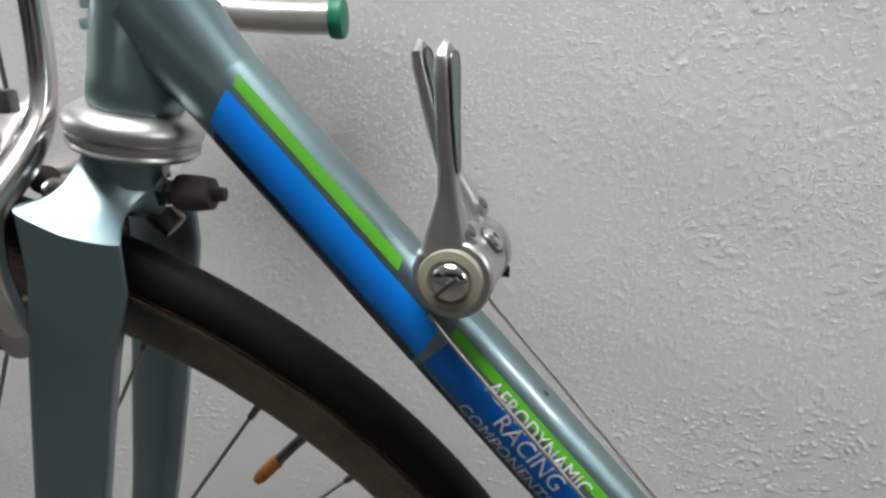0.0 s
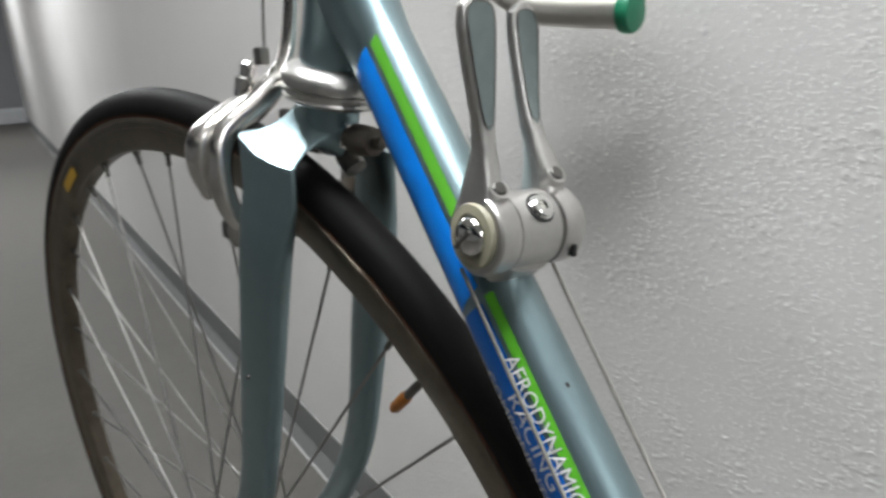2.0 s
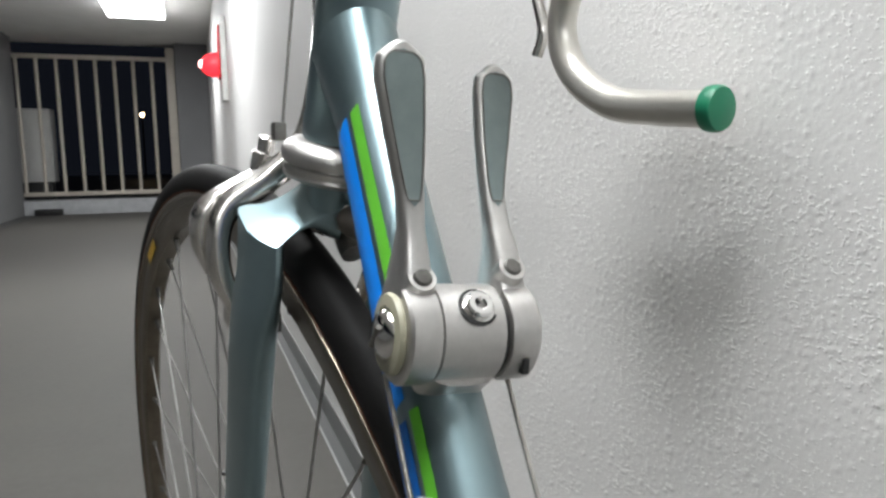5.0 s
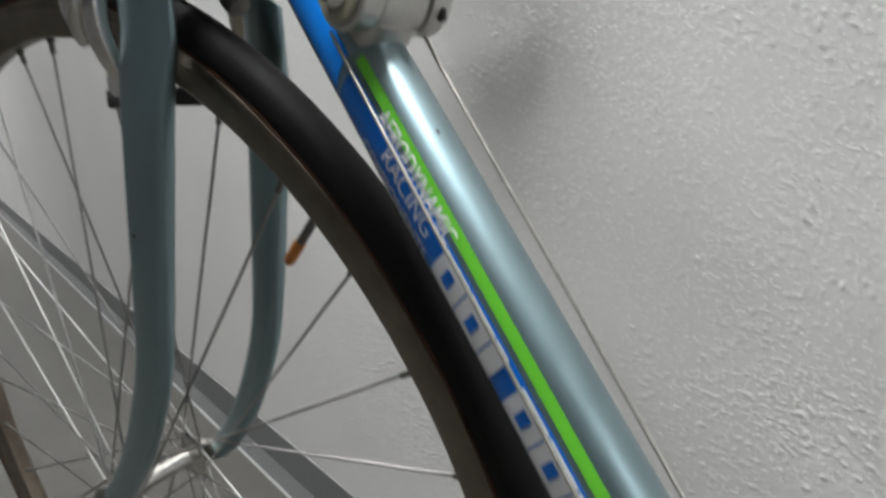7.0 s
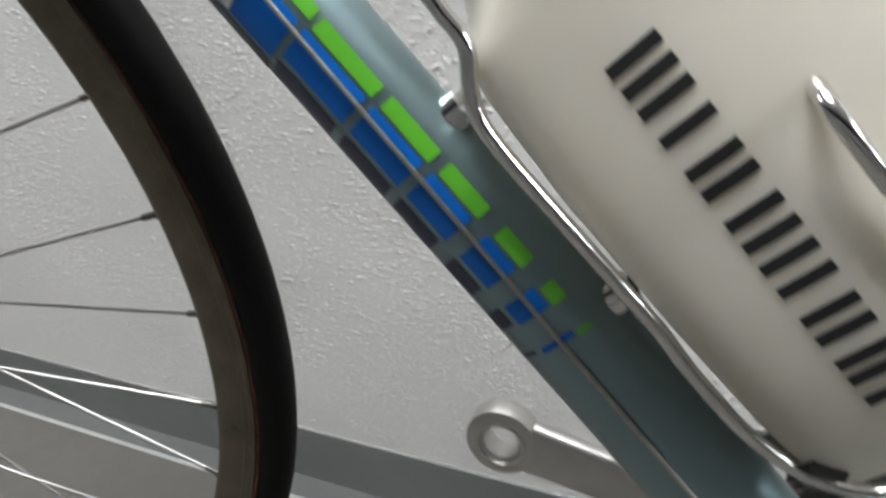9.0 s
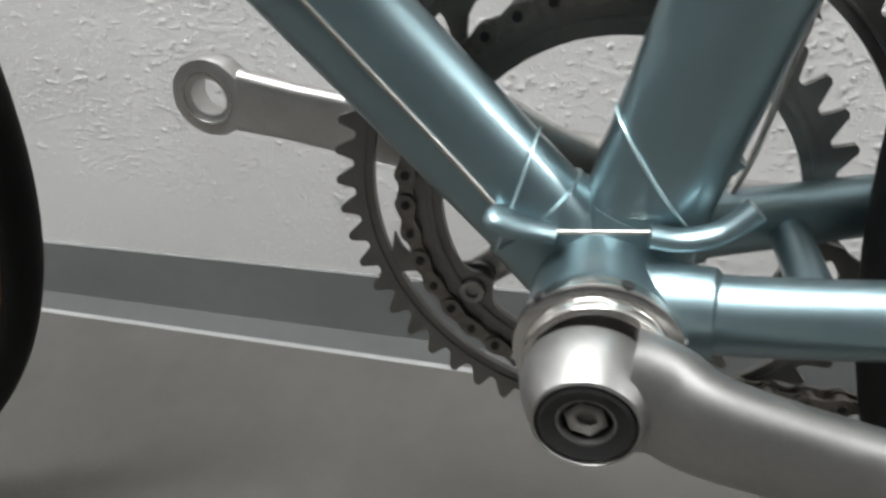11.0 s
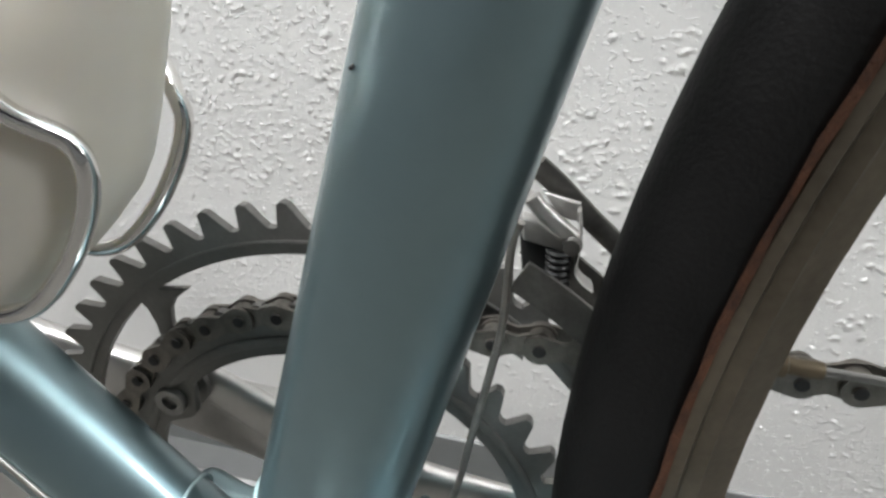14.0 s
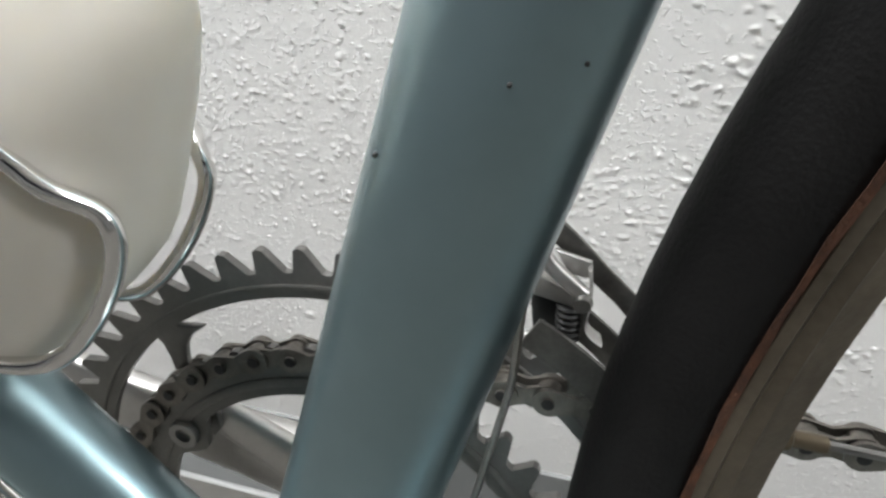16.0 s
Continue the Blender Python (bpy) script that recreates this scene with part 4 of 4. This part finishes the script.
Geo().add(*sweep([steer_axis(0.66), Vector((-0.4478, 0, 0.684))], 0.012, 0.014, n=24)).moved(BARSHIFT).put("stem", ALLOY, hb)
wire("brake_lever_tip", [STEER @ Vector((-0.60, 0.2150, 0.700)), STEER @ Vector((-0.600, 0.213, 0.640)), STEER @ Vector((-0.585, 0.212, 0.595)), STEER @ Vector((-0.590, 0.2115, 0.575))], 0.0045, ALLOY, hb)

# ---- cranks and chainrings ----
RC = Vector((0.0063, 0.0, 0.0067))
YO, YI = 0.0480, 0.0405
crank = Geo().add(*lathe([(0.0085, -0.058), (0.0085, 0.062)], (0.004, 0, 0.0), (0, 1, 0), 24)).put("crankset", DARKSTEEL, bike, "alloy double chainring crankset without pedals")


def chainring(name, teeth, r_root, r_tip, r_in, y, thick, tabs, tab_r, phase, material):
    """A toothed ring with inward tabs for its bolts."""
    n = teeth * 8
    top, inner = [], []
    shape = (0.0, 0.05, 0.45, 0.92, 1.0, 0.92, 0.45, 0.05)
    for i in range(n):
        t = 2 * math.pi * i / n + phase
        r = r_root + (r_tip - r_root) * shape[i % 8]
        lean = 0.0022 * shape[i % 8] / r
        top.append((r * math.cos(t + lean), r * math.sin(t + lean)))
        best = min(abs((t - radians(a) + math.pi) % (2 * math.pi) - math.pi) for a in tabs)
        w = max(0.0, 1 - best / radians(11.5))
        inner.append(((r_in - (r_in - tab_r) * (w * w * (3 - 2 * w))) * math.cos(t), (r_in - (r_in - tab_r) * (w * w * (3 - 2 * w))) * math.sin(t)))
    verts = []
    for yy in (y - thick / 2, y + thick / 2):
        verts += [RC + Vector((a, yy, b)) for a, b in top] + [RC + Vector((a, yy, b)) for a, b in inner]
    faces = []
    for i in range(n):
        j = (i + 1) % n
        faces += [(i, j, n + j, n + i), (2 * n + i, 3 * n + i, 3 * n + j, 2 * n + j), (i, 2 * n + i, 2 * n + j, j), (n + i, n + j, 3 * n + j, 3 * n + i)]
    ob = mesh_object(name, verts, faces, material, crank, "", True, 30)
    Geo().add(*lathe([(r_in + 0.0035, -thick / 2 - 0.0006), (r_in + 0.0042, -thick / 2 - 0.0009), (r_root - 0.0042, -thick / 2 - 0.0009), (r_root - 0.0035, -thick / 2 - 0.0006), (r_root - 0.0035, 0), (r_in + 0.0035, 0)], RC + Vector((0, y, 0)), (0, 1, 0), 96, True)).put("ring_step", material, ob)
    return ob


TABS = [142.6 + 72 * i for i in range(5)]
outer_ring = chainring("outer_chainring", 52, 0.1030, 0.1112, 0.0948, YO, 0.0030, TABS, 0.0948, radians(-1.4), RINGALLOY)
chainring("inner_chainring", 39, 0.0745, 0.0823, 0.0645, YI, 0.0028, TABS, 0.0575, radians(2.9), RINGALLOY)


def polar(r, degrees):
    return Vector((RC.x + r * math.cos(radians(degrees)), 0, RC.z + r * math.sin(radians(degrees))))


def ring_tab(angle):
    """One slanting web from the outer ring to its bolt, flared where it meets the ring."""
    a, b = polar(0.0665, angle), polar(0.0962, angle - 17)
    d = (b - a).normalized()
    w = Vector((-d.z, 0, d.x))
    line = ((-0.20, 0.0045), (-0.12, 0.0075), (0.0, 0.0085), (0.15, 0.0070), (0.32, 0.0042), (0.5, 0.0030), (0.66, 0.0031), (0.8, 0.0044), (0.9, 0.0072), (1.0, 0.0135))
    ups = [a + (b - a) * k + w * h for k, h in line]
    downs = [a + (b - a) * k - w * h for k, h in line]
    return plate([(v.x, v.z) for v in ups + downs[::-1]], YO - 0.0013, YO + 0.0013, None, 0.0004)


for a in TABS:
    t = radians(a)
    d = Vector((math.cos(t), 0, math.sin(t)))
    Geo().add(*ring_tab(a)).put("ring_web", RINGALLOY, outer_ring)
    Geo().add(*sweep([RC + Vector((0, 0.0570, 0)) + d * 0.008, RC + Vector((0, 0.0560, 0)) + d * 0.036, RC + Vector((0, 0.0532, 0)) + d * 0.070], [0.0050, 0.0042, 0.0030], [0.014, 0.0090, 0.0072], n=20, power=2.6)).put("spider_arm", SATIN, crank)
    o = RC + d * 0.0665
    Geo().add(*lathe([(0.0001, 0.0004), (0.0026, 0.0004), (0.0028, 0.0020), (0.0050, 0.0023), (0.0054, 0.0016), (0.0054, -0.0100)], o + Vector((0, YI - 0.0014, 0)), (0, -1, 0), 28)).put("ring_bolt", STEEL, crank, "chainring bolt")
EYE = Vector((-0.1690, 0.0740, 0.0425))


def right_arm():
    c0, c1 = RC + Vector((0, 0.0660, 0)), EYE
    d = c1 - c0
    path = [c0 + d * k for k in (0.0, 0.1, 0.3, 0.55, 0.78, 0.88, 0.925)]
    g = Geo().add(*sweep(path, [0.018, 0.0175, 0.0150, 0.0135, 0.0130, 0.0136, 0.0142], [0.0085, 0.0080, 0.0068, 0.0060, 0.0058, 0.0058, 0.0058], (-d.z, 0, d.x), n=32, power=3.0))
    g.add(*lathe([(0.0150, -0.0066), (0.0170, -0.0058), (0.0178, -0.0038), (0.0178, 0.0042), (0.0170, 0.0060), (0.0150, 0.0066), (0.0084, 0.0066), (0.0084, -0.0050), (0.0112, -0.0058), (0.0120, -0.0066)], c1, (0, 1, 0), 56, True))
    return g.put("crank_arm", SATIN, crank, "satin alloy crank arm with an empty pedal eye")


right_arm()
Geo().add(*lathe([(0.0112, 0.0), (0.0119, -0.0006), (0.0119, -0.0012), (0.0110, -0.0012)], EYE + Vector((0, -0.0060, 0)), (0, 1, 0), 40, True)).put("eye_rim", ALLOY, crank)
LC = Vector((0.0034, -0.0585, -0.0006))
LE = LC + Vector((0.162, -0.010, -0.0255))
lp = smooth_path([LC + Vector((0.0100, 0.0056, 0.0012)), LC + Vector((0.0190, 0.0042, 0.0000)), LC.lerp(LE, 0.2) + Vector((0, 0.001, 0.0015)), LC.lerp(LE, 0.45), LC.lerp(LE, 0.75), LE], 5)
kk = len(lp) - 1
left_arm = Geo().add(*sweep(lp, [0.0186 - 0.0056 * min(1, (i / kk) / 0.55) for i in range(kk + 1)], [0.0112 - 0.0039 * (i / kk) ** 0.7 for i in range(kk + 1)], (0.2, 0, 0.98), n=36, power=2.3))
left_arm.add(*lathe([(0.0150, 0.0098), (0.0184, 0.0092), (0.0188, 0.0070), (0.0178, 0.002), (0.0160, -0.0035), (0.0147, -0.0066), (0.0140, -0.0080), (0.0131, -0.0084), (0.0124, -0.0072), (0.0070, -0.0070), (0.0068, 0.0), (0.0001, 0.0)], LC, (0, 1, 0), 64))
left_arm = left_arm.put("crank_arm", CRANKM, crank, "polished alloy left crank arm")
Geo().add(*lathe([(0.0001, -0.0060), (0.0124, -0.0060), (0.0124, 0.0), (0.0122, 0.0010), (0.0112, 0.0014), (0.0092, 0.0006), (0.0076, 0.0002), (0.0073, -0.005), (0.0001, -0.005)], LC + Vector((0, -0.0072, 0)), (0, -1, 0), 56)).put("dust_cap", DARKRUB, left_arm, "black threaded dust cap ring")
Geo().add(*lathe([(0.0058, 0.0), (0.0056, 0.0028), (0.0044, 0.0034), (0.0030, 0.0030), (0.0028, 0.0006), (0.0001, 0.0006)], LC + Vector((0, -0.0030, 0)), (0, -1, 0), 6)).put("crank_bolt", BOLTM, left_arm)
# bearing cups and lock ring
CUP = Vector((0.0050, -0.0030, 0.0022))
Geo().add(*lathe([(0.0205, -0.033), (0.0230, -0.0335), (0.0236, -0.0350), (0.0236, -0.0385), (0.0226, -0.0395), (0.0204, -0.0398), (0.0204, -0.0425), (0.0196, -0.0438), (0.0176, -0.0442), (0.0166, -0.0425), (0.0150, -0.0425), (0.0100, -0.0425)], CUP, (0, 1, 0), 64)).put("bearing_cup", ALLOY, frame_part, "polished notched lock ring and cup")
# notches are not cut: dark studs give their shade as colour
for i in range(6):
    t = radians(60 * i + 12)
    p = CUP + Vector((0.0232 * math.cos(t), -0.0372, 0.0232 * math.sin(t)))
    Geo().add(*lathe([(0.0018, -0.0012), (0.0018, 0.0012)], p, (math.cos(t), 0, math.sin(t)), 8)).put("notch_shade_stud", PIN, frame_part)
Geo().add(*lathe([(0.0205, 0.033), (0.0225, 0.0335), (0.0225, 0.038), (0.0150, 0.040)], CUP, (0, 1, 0), 48)).put("bearing_cup", DARKSTEEL, frame_part)

# ---- chain: links round the inner ring and along both runs ----
PR = 12.7e-3 / 2 / math.sin(math.pi / 39)
chain = Geo().add(*box(-0.0005, 0.0005, 0.0, 0.0004, 0, 0.0004)).moved(Matrix.Translation(RC + Vector((-PR, YI, 0)))).put("chain", CHAINM, bike, "oily bicycle chain on the inner chainring")
a_top, a_bot = radians(86.5), radians(-86)
pts = []
t = a_top
while t < 2 * math.pi + a_bot:
    pts.append(RC + Vector((PR * math.cos(t), YI, PR * math.sin(t))))
    t += 2 * math.pi / 39
lead, tail = pts[0], pts[-1]
up_run = [lead + (Vector((0.4500, 0.0260, 0.0800)) - lead).normalized() * 0.0127 * i for i in range(33, 0, -1)]
down_run = [tail + (Vector((0.400, 0.0330, -0.0790)) - tail).normalized() * 0.0127 * i for i in range(1, 30)]
pts = up_run + pts + down_run


def link_mesh(outer):
    off = 0.0034 if outer else 0.0021
    verts, faces = [], []
    for s in (-1, 1):
        g = []
        for side in (1, -1):
            for i in range(11):
                t = radians(-112 + 22.4 * i)
                g.append((side * (0.00635 + 0.0044 * math.cos(t)), side * 0.0044 * math.sin(t)))
            g.append((0.0, side * 0.0027))
        v, f = plate(g, s * off - 0.0006, s * off + 0.0006)
        k = len(verts)
        verts += v
        faces += [tuple(q + k for q in h) for h in f]
    for x in (-0.00635, 0.00635):
        v, f = lathe([(0.0019, -0.0046), (0.0019, 0.0046)] if outer else [(0.0038, -0.0018), (0.0038, 0.0018)], (x, 0, 0), (0, 1, 0), 12)
        k = len(verts)
        verts += v
        faces += [tuple(q + k for q in h) for h in f]
    return verts, faces


protos = []
for o in (0, 1):
    ob = mesh_object("link", *link_mesh(o), CHAINM, chain, "", True, 30)
    protos.append(ob)
pin_me = mesh_object("pin", *lathe([(0.0001, 0.0005), (0.0017, 0.0004), (0.0019, 0)], (0, -0.0044, 0), (0, -1, 0), 12), PIN, chain).data
for i in range(len(pts) - 1):
    a, b = pts[i], pts[i + 1]
    mid, d = (a + b) / 2, (b - a).normalized()
    m = Matrix.Translation(mid) @ Matrix.Rotation(-math.atan2(d.z, d.x), 4, "Y")
    ob = protos[i % 2] if i < 2 else new("link", protos[i % 2].data)
    ob.parent = chain
    ob.matrix_local = m
    if i % 2:
        for x in (-0.00635, 0.00635):
            q = new("pin", pin_me)
            q.parent = chain
            q.matrix_local = m @ Matrix.Translation((x, 0, 0))
bpy.data.objects.remove(bpy.data.objects["pin"])

# ---- front derailleur ----
FDM = Matrix.Translation((-0.0018, 0.0140, -0.0002))
fd = Geo().add(*sweep([st(0.110, 0.004, 0.012), st(0.110, 0.011, 0.032)], 0.0060, 0.005, (0, 0, 1), n=24, power=3)).moved(FDM).put("front_derailleur", DARKSTEEL, bike, "dark front derailleur clamped to the seat tube")
Geo().add(*plate([(0.0690, 0.1125), (0.0820, 0.1090), (0.0826, 0.0982), (0.0700, 0.0985)], 0.0330, 0.0400, None, 0.0012)).moved(FDM).put("body", DARKRUB, fd)
Geo().add(*plate([(0.0703, 0.1190), (0.0735, 0.1178), (0.0832, 0.1118), (0.0815, 0.1092), (0.0704, 0.1122)], 0.0300, 0.0345, None, 0.0010)).moved(FDM).put("pivot_block", SATIN, fd)
Geo().add(*sweep(smooth_path([(0.0728, 0.0290, 0.1250), (0.0748, 0.0290, 0.1222), (0.0790, 0.0285, 0.1185), (0.0836, 0.0285, 0.1146)], 4), 0.0018, 0.0021, n=16, power=3)).moved(FDM).put("arm", SATIN, fd, "short satin cable arm")
Geo().add(*plate([(0.0752, 0.1250), (0.0848, 0.1222), (0.0842, 0.1172), (0.0790, 0.1180)], 0.0325, 0.0345, None, 0.0007)).moved(FDM).put("top_plate", SATIN, fd)
Geo().add(*lathe([(0.0001, 0.0022), (0.0022, 0.0020), (0.0027, 0.0)], (0.0832, 0.0272, 0.1132), (0, -1, 0), 16)).moved(FDM).put("cable_bolt", DARKSTEEL, fd)
Geo().add(*sweep(smooth_path([(0.0845, 0.032, 0.1212), (0.0850, 0.032, 0.1150), (0.0849, 0.032, 0.1100), (0.0842, 0.032, 0.1045), (0.0855, 0.032, 0.1015), (0.0885, 0.033, 0.0985)], 5), 0.0028, 0.0005, n=12)).moved(FDM).put("link_plate", SATIN, fd)
Geo().add(*sweep(smooth_path([(0.0730, 0.036, 0.1310), (0.0790, 0.038, 0.1245), (0.0870, 0.040, 0.1150), (0.0960, 0.042, 0.1050), (0.1040, 0.044, 0.0930)], 5), 0.0012, 0.0032, n=12, power=3)).moved(FDM).put("outer_link", DARKSTEEL, fd)
for y, nm in ((0.0345, "inner_cage"), (0.0545, "outer_cage")):
    o = []
    for i in range(15):
        t = radians(58 - 26 * i / 14)
        o.append((RC.x + 0.1230 * math.cos(t), RC.z + 0.1230 * math.sin(t)))
    for i in range(15):
        t = radians(32 + 26 * i / 14)
        o.append((RC.x + 0.1135 * math.cos(t), RC.z + 0.1135 * math.sin(t)))
    Geo().add(*plate(o, y - 0.0007, y + 0.0007, None, 0.0003)).put(nm, DARKSTEEL, fd)
Geo().add(*sweep([(0.0680, 0.0335, 0.0978), (0.0753, 0.0335, 0.0968), (0.0863, 0.0345, 0.0888), (0.0930, 0.0355, 0.0820)], 0.0016, 0.0009, n=10)).moved(FDM).put("cage_lip", SATIN, fd)
for i in range(6):
    Geo().add(*lathe([(0.0030, 0), (0.0035, 0.0007), (0.0030, 0.0014)], (0.0795, 0.0315, 0.0990 + 0.0019 * i), (0.1, 0, 1), 14)).moved(FDM).put("spring_coil", DARKRUB, fd)

# ---- bottle cage and bottle ----
cage = Geo().add(*sweep([dt(0.262, 0.0158), dt(0.196, 0.0158)], 0.0050, 0.0012, n=16, power=4)).put("bottle_cage", CHROME, bike, "chromed wire bottle cage on the down tube")
for s in (0.262, 0.191):
    Geo().add(*lathe([(0.007, -0.002), (0.0066, 0.004), (0.005, 0.0055), (0.0028, 0.0058), (0.0026, 0.0035), (0.0001, 0.0035)], dt(s, 0.018), N, 24)).put("cage_boss", CHROME, cage)


def q(s, n, y):
    return U * s + N * n + Vector((0, y, 0))


for sgn, wide in ((-1, 1.0), (1, 1.32)):
    loop = ((0.2965, 0.0600, 0.026), (0.2945, 0.0535, 0.0315), (0.2885, 0.0465, 0.0335), (0.2790, 0.0450, 0.0335), (0.2690, 0.0440, 0.033), (0.2580, 0.0360, 0.0325), (0.2440, 0.0335, 0.0320), (0.2050, 0.0330, 0.0285), (0.1855, 0.0325, 0.0260), (0.1733, 0.0312, 0.0245), (0.1620, 0.0305, 0.0228), (0.1450, 0.0303, 0.0200), (0.1282, 0.0335, 0.0172), (0.1195, 0.0378, 0.0155), (0.1135, 0.0430, 0.0143), (0.1093, 0.0507, 0.0137), (0.1082, 0.0587, 0.0135), (0.1088, 0.0670, 0.0135), (0.1103, 0.0755, 0.0136), (0.1135, 0.0855, 0.0138), (0.1180, 0.0930, 0.0143), (0.1235, 0.0955, 0.0150), (0.1313, 0.0948, 0.0158), (0.1400, 0.0938, 0.0168), (0.1590, 0.0930, 0.0215), (0.1720, 0.0925, 0.0255), (0.2050, 0.0935, 0.0300), (0.2150, 0.0940, 0.0200), (0.2180, 0.0945, 0.0))
    Geo().add(*sweep(smooth_path([q(a, b, (c + (0.0034 if b > 0.09 and 0.125 < a < 0.21 else 0.0)) * sgn * (wide if a < 0.15 else 1.0)) for a, b, c in loop], 5), 0.0022, 0.0022, N, n=14)).put("wire", CHROME, cage)
Geo().add(*sweep([q(0.2580, 0.0300, -0.030), q(0.2600, 0.0250, 0), q(0.2580, 0.0300, 0.030)], 0.0022, 0.0022, U, n=14)).put("wire", CHROME, cage)
# short black tab lying on the bottle's lower edge, inside the wire
Geo().add(*sweep([q(0.1300, 0.0375, -0.0185), q(0.1215, 0.0420, -0.0165)], 0.0018, 0.0018, U, n=12, power=4)).put("black_tab", DARKRUB, cage)

bottle = tagged(new("water_bottle"), "milky white plastic water bottle with black print in a cage", "bottle")
bottle.matrix_world = BIKE
# along the bottle: lower edge, upper edge, half thickness, roundness of the upper half
FLASK = ((0.1108, 0.048, 0.066, 0.0030, 2.0), (0.1113, 0.043, 0.078, 0.0062, 2.0), (0.1124, 0.0390, 0.0880, 0.0092, 1.9), (0.1148, 0.0362, 0.0955, 0.0125, 1.8), (0.1175, 0.0350, 0.1005, 0.0148, 1.75), (0.1200, 0.0344, 0.1055, 0.0164, 1.70), (0.1286, 0.0336, 0.1205, 0.0200, 1.65), (0.1350, 0.0332, 0.1300, 0.0222, 1.60), (0.1420, 0.0330, 0.1365, 0.0240, 1.60), (0.1550, 0.0328, 0.1390, 0.0264, 1.60), (0.1800, 0.0326, 0.1390, 0.0288, 1.62), (0.2250, 0.0326, 0.1380, 0.0304, 1.70), (0.2580, 0.0345, 0.1350, 0.0303, 1.8), (0.2680, 0.0370, 0.1315, 0.0300, 1.9), (0.2780, 0.0425, 0.1260, 0.0288, 2.0), (0.2880, 0.0490, 0.1185, 0.0266, 2.1), (0.2960, 0.0540, 0.1105, 0.0236, 2.2), (0.3040, 0.0585, 0.1020, 0.0196, 2.3), (0.3110, 0.0620, 0.0955, 0.0150, 2.3), (0.3160, 0.0650, 0.0900, 0.0112, 2.2), (0.3180, 0.0664, 0.0850, 0.0088, 2.0))


def flask(s, k):
    return float(np.interp(s, [g[0] for g in FLASK], [g[k] for g in FLASK]))


def flask_ring(s, count=72, grow=0.0):
    """The bottle's outline at s: boxy towards the tube, slimmer towards the outer edge."""
    low, high, thick, power = (flask(s, k) for k in (1, 2, 3, 4))
    mid = low + 0.34 * (high - low)
    out = []
    for i in range(count):
        a = 2 * math.pi * i / count
        u, w = math.cos(a), math.sin(a)
        e = 2 / (power if u > 0 else 5.5 if s < 0.27 else 3.0)
        reach = (high - mid if u > 0 else mid - low) + grow
        out.append((mid + reach * math.copysign(abs(u) ** e, u), (thick + grow) * math.copysign(abs(w) ** e, w)))
    return out


def flask_side(s, n):
    """Half thickness of the bottle at s and n."""
    low, high, thick, power = (flask(s, k) for k in (1, 2, 3, 4))
    mid = low + 0.34 * (high - low)
    u = (n - mid) / (high - mid) if n > mid else (mid - n) / (mid - low)
    e = power if n > mid else 5.5
    return thick * max(0.0, 1 - min(1.0, u) ** e) ** (1 / e)


stations = sorted(set([g[0] for g in FLASK] + [0.148, 0.167, 0.195, 0.21, 0.24, 0.25, 0.263, 0.273, 0.283, 0.292, 0.300, 0.3075, 0.3135]))
verts, faces = [], []
for i, s in enumerate(stations):
    verts += [q(s, n, y) for n, y in flask_ring(s)]
    if i:
        faces += [((i - 1) * 72 + j, (i - 1) * 72 + (j + 1) % 72, i * 72 + (j + 1) % 72, i * 72 + j) for j in range(72)]
faces += [tuple(range(72)), tuple(range(len(verts) - 72, len(verts)))]
Geo().add(verts, faces).put("body", BOTTLE, bottle)
cap = ((0.3150, 0.0092, 0.0090), (0.3185, 0.0082, 0.0080), (0.3205, 0.0078, 0.0072), (0.3225, 0.0080, 0.0070), (0.3250, 0.0081, 0.0068), (0.3275, 0.0076, 0.0062), (0.3294, 0.0062, 0.0050), (0.3303, 0.0030, 0.0024))
Geo().add(*sweep([q(s, 0.0742, 0) for s, a, b in cap], [b for s, a, b in cap], [a for s, a, b in cap], n=40, power=2.3)).put("cap", BOTTLE, bottle, "white screw cap with a pull nozzle")
seam = []
for i in range(72):
    s = 0.2935
    for again in range(4):
        n, y = flask_ring(s, 72, 0.0002)[i]
        s = 0.290 + (n - 0.050) * 0.20
    seam.append(q(s, n, y))
Geo().add(*sweep(seam, 0.0007, 0.0007, U, n=6, closed=True)).put("seam", BOTTLE, bottle, "raised moulding seam")


def print_bar(s0, s1, n0, n1):
    """A printed bar on the bottle's broad side."""
    verts = []
    for n in (n0, (n0 + n1) / 2, n1):
        verts += [q(s0, n, -flask_side(s0, n) - 0.0004), q(s1, n, -flask_side(s1, n) - 0.0004)]
    mesh_object("print_bar", verts, [(0, 1, 3, 2), (2, 3, 5, 4)], BLACK, bottle, "", False)


# the maker's mark as plain black bars, two or three for each block
for s1, s0, bars in ((0.2440, 0.2290, 3), (0.2245, 0.2115, 2), (0.2090, 0.2054, 1), (0.2000, 0.1835, 3), (0.1800, 0.1675, 2), (0.1648, 0.1535, 2), (0.1515, 0.1411, 2)):
    for i in range(bars):
        top = s1 - (s1 - s0 - 0.0034) * (i / (bars - 1) if bars > 1 else 0)
        low = 0.0602 + (top - 0.14) * 0.036
        print_bar(top - 0.0034, top, low, low + 0.0135)
Geo().add(*lathe([(0.0001, 0.0004), (0.0014, 0.0004), (0.0016, 0.0)], q(0.1374, 0.0724, -flask_side(0.1374, 0.0724)), (0, -1, 0), 20)).put("print_dot", GREYINS, bottle)
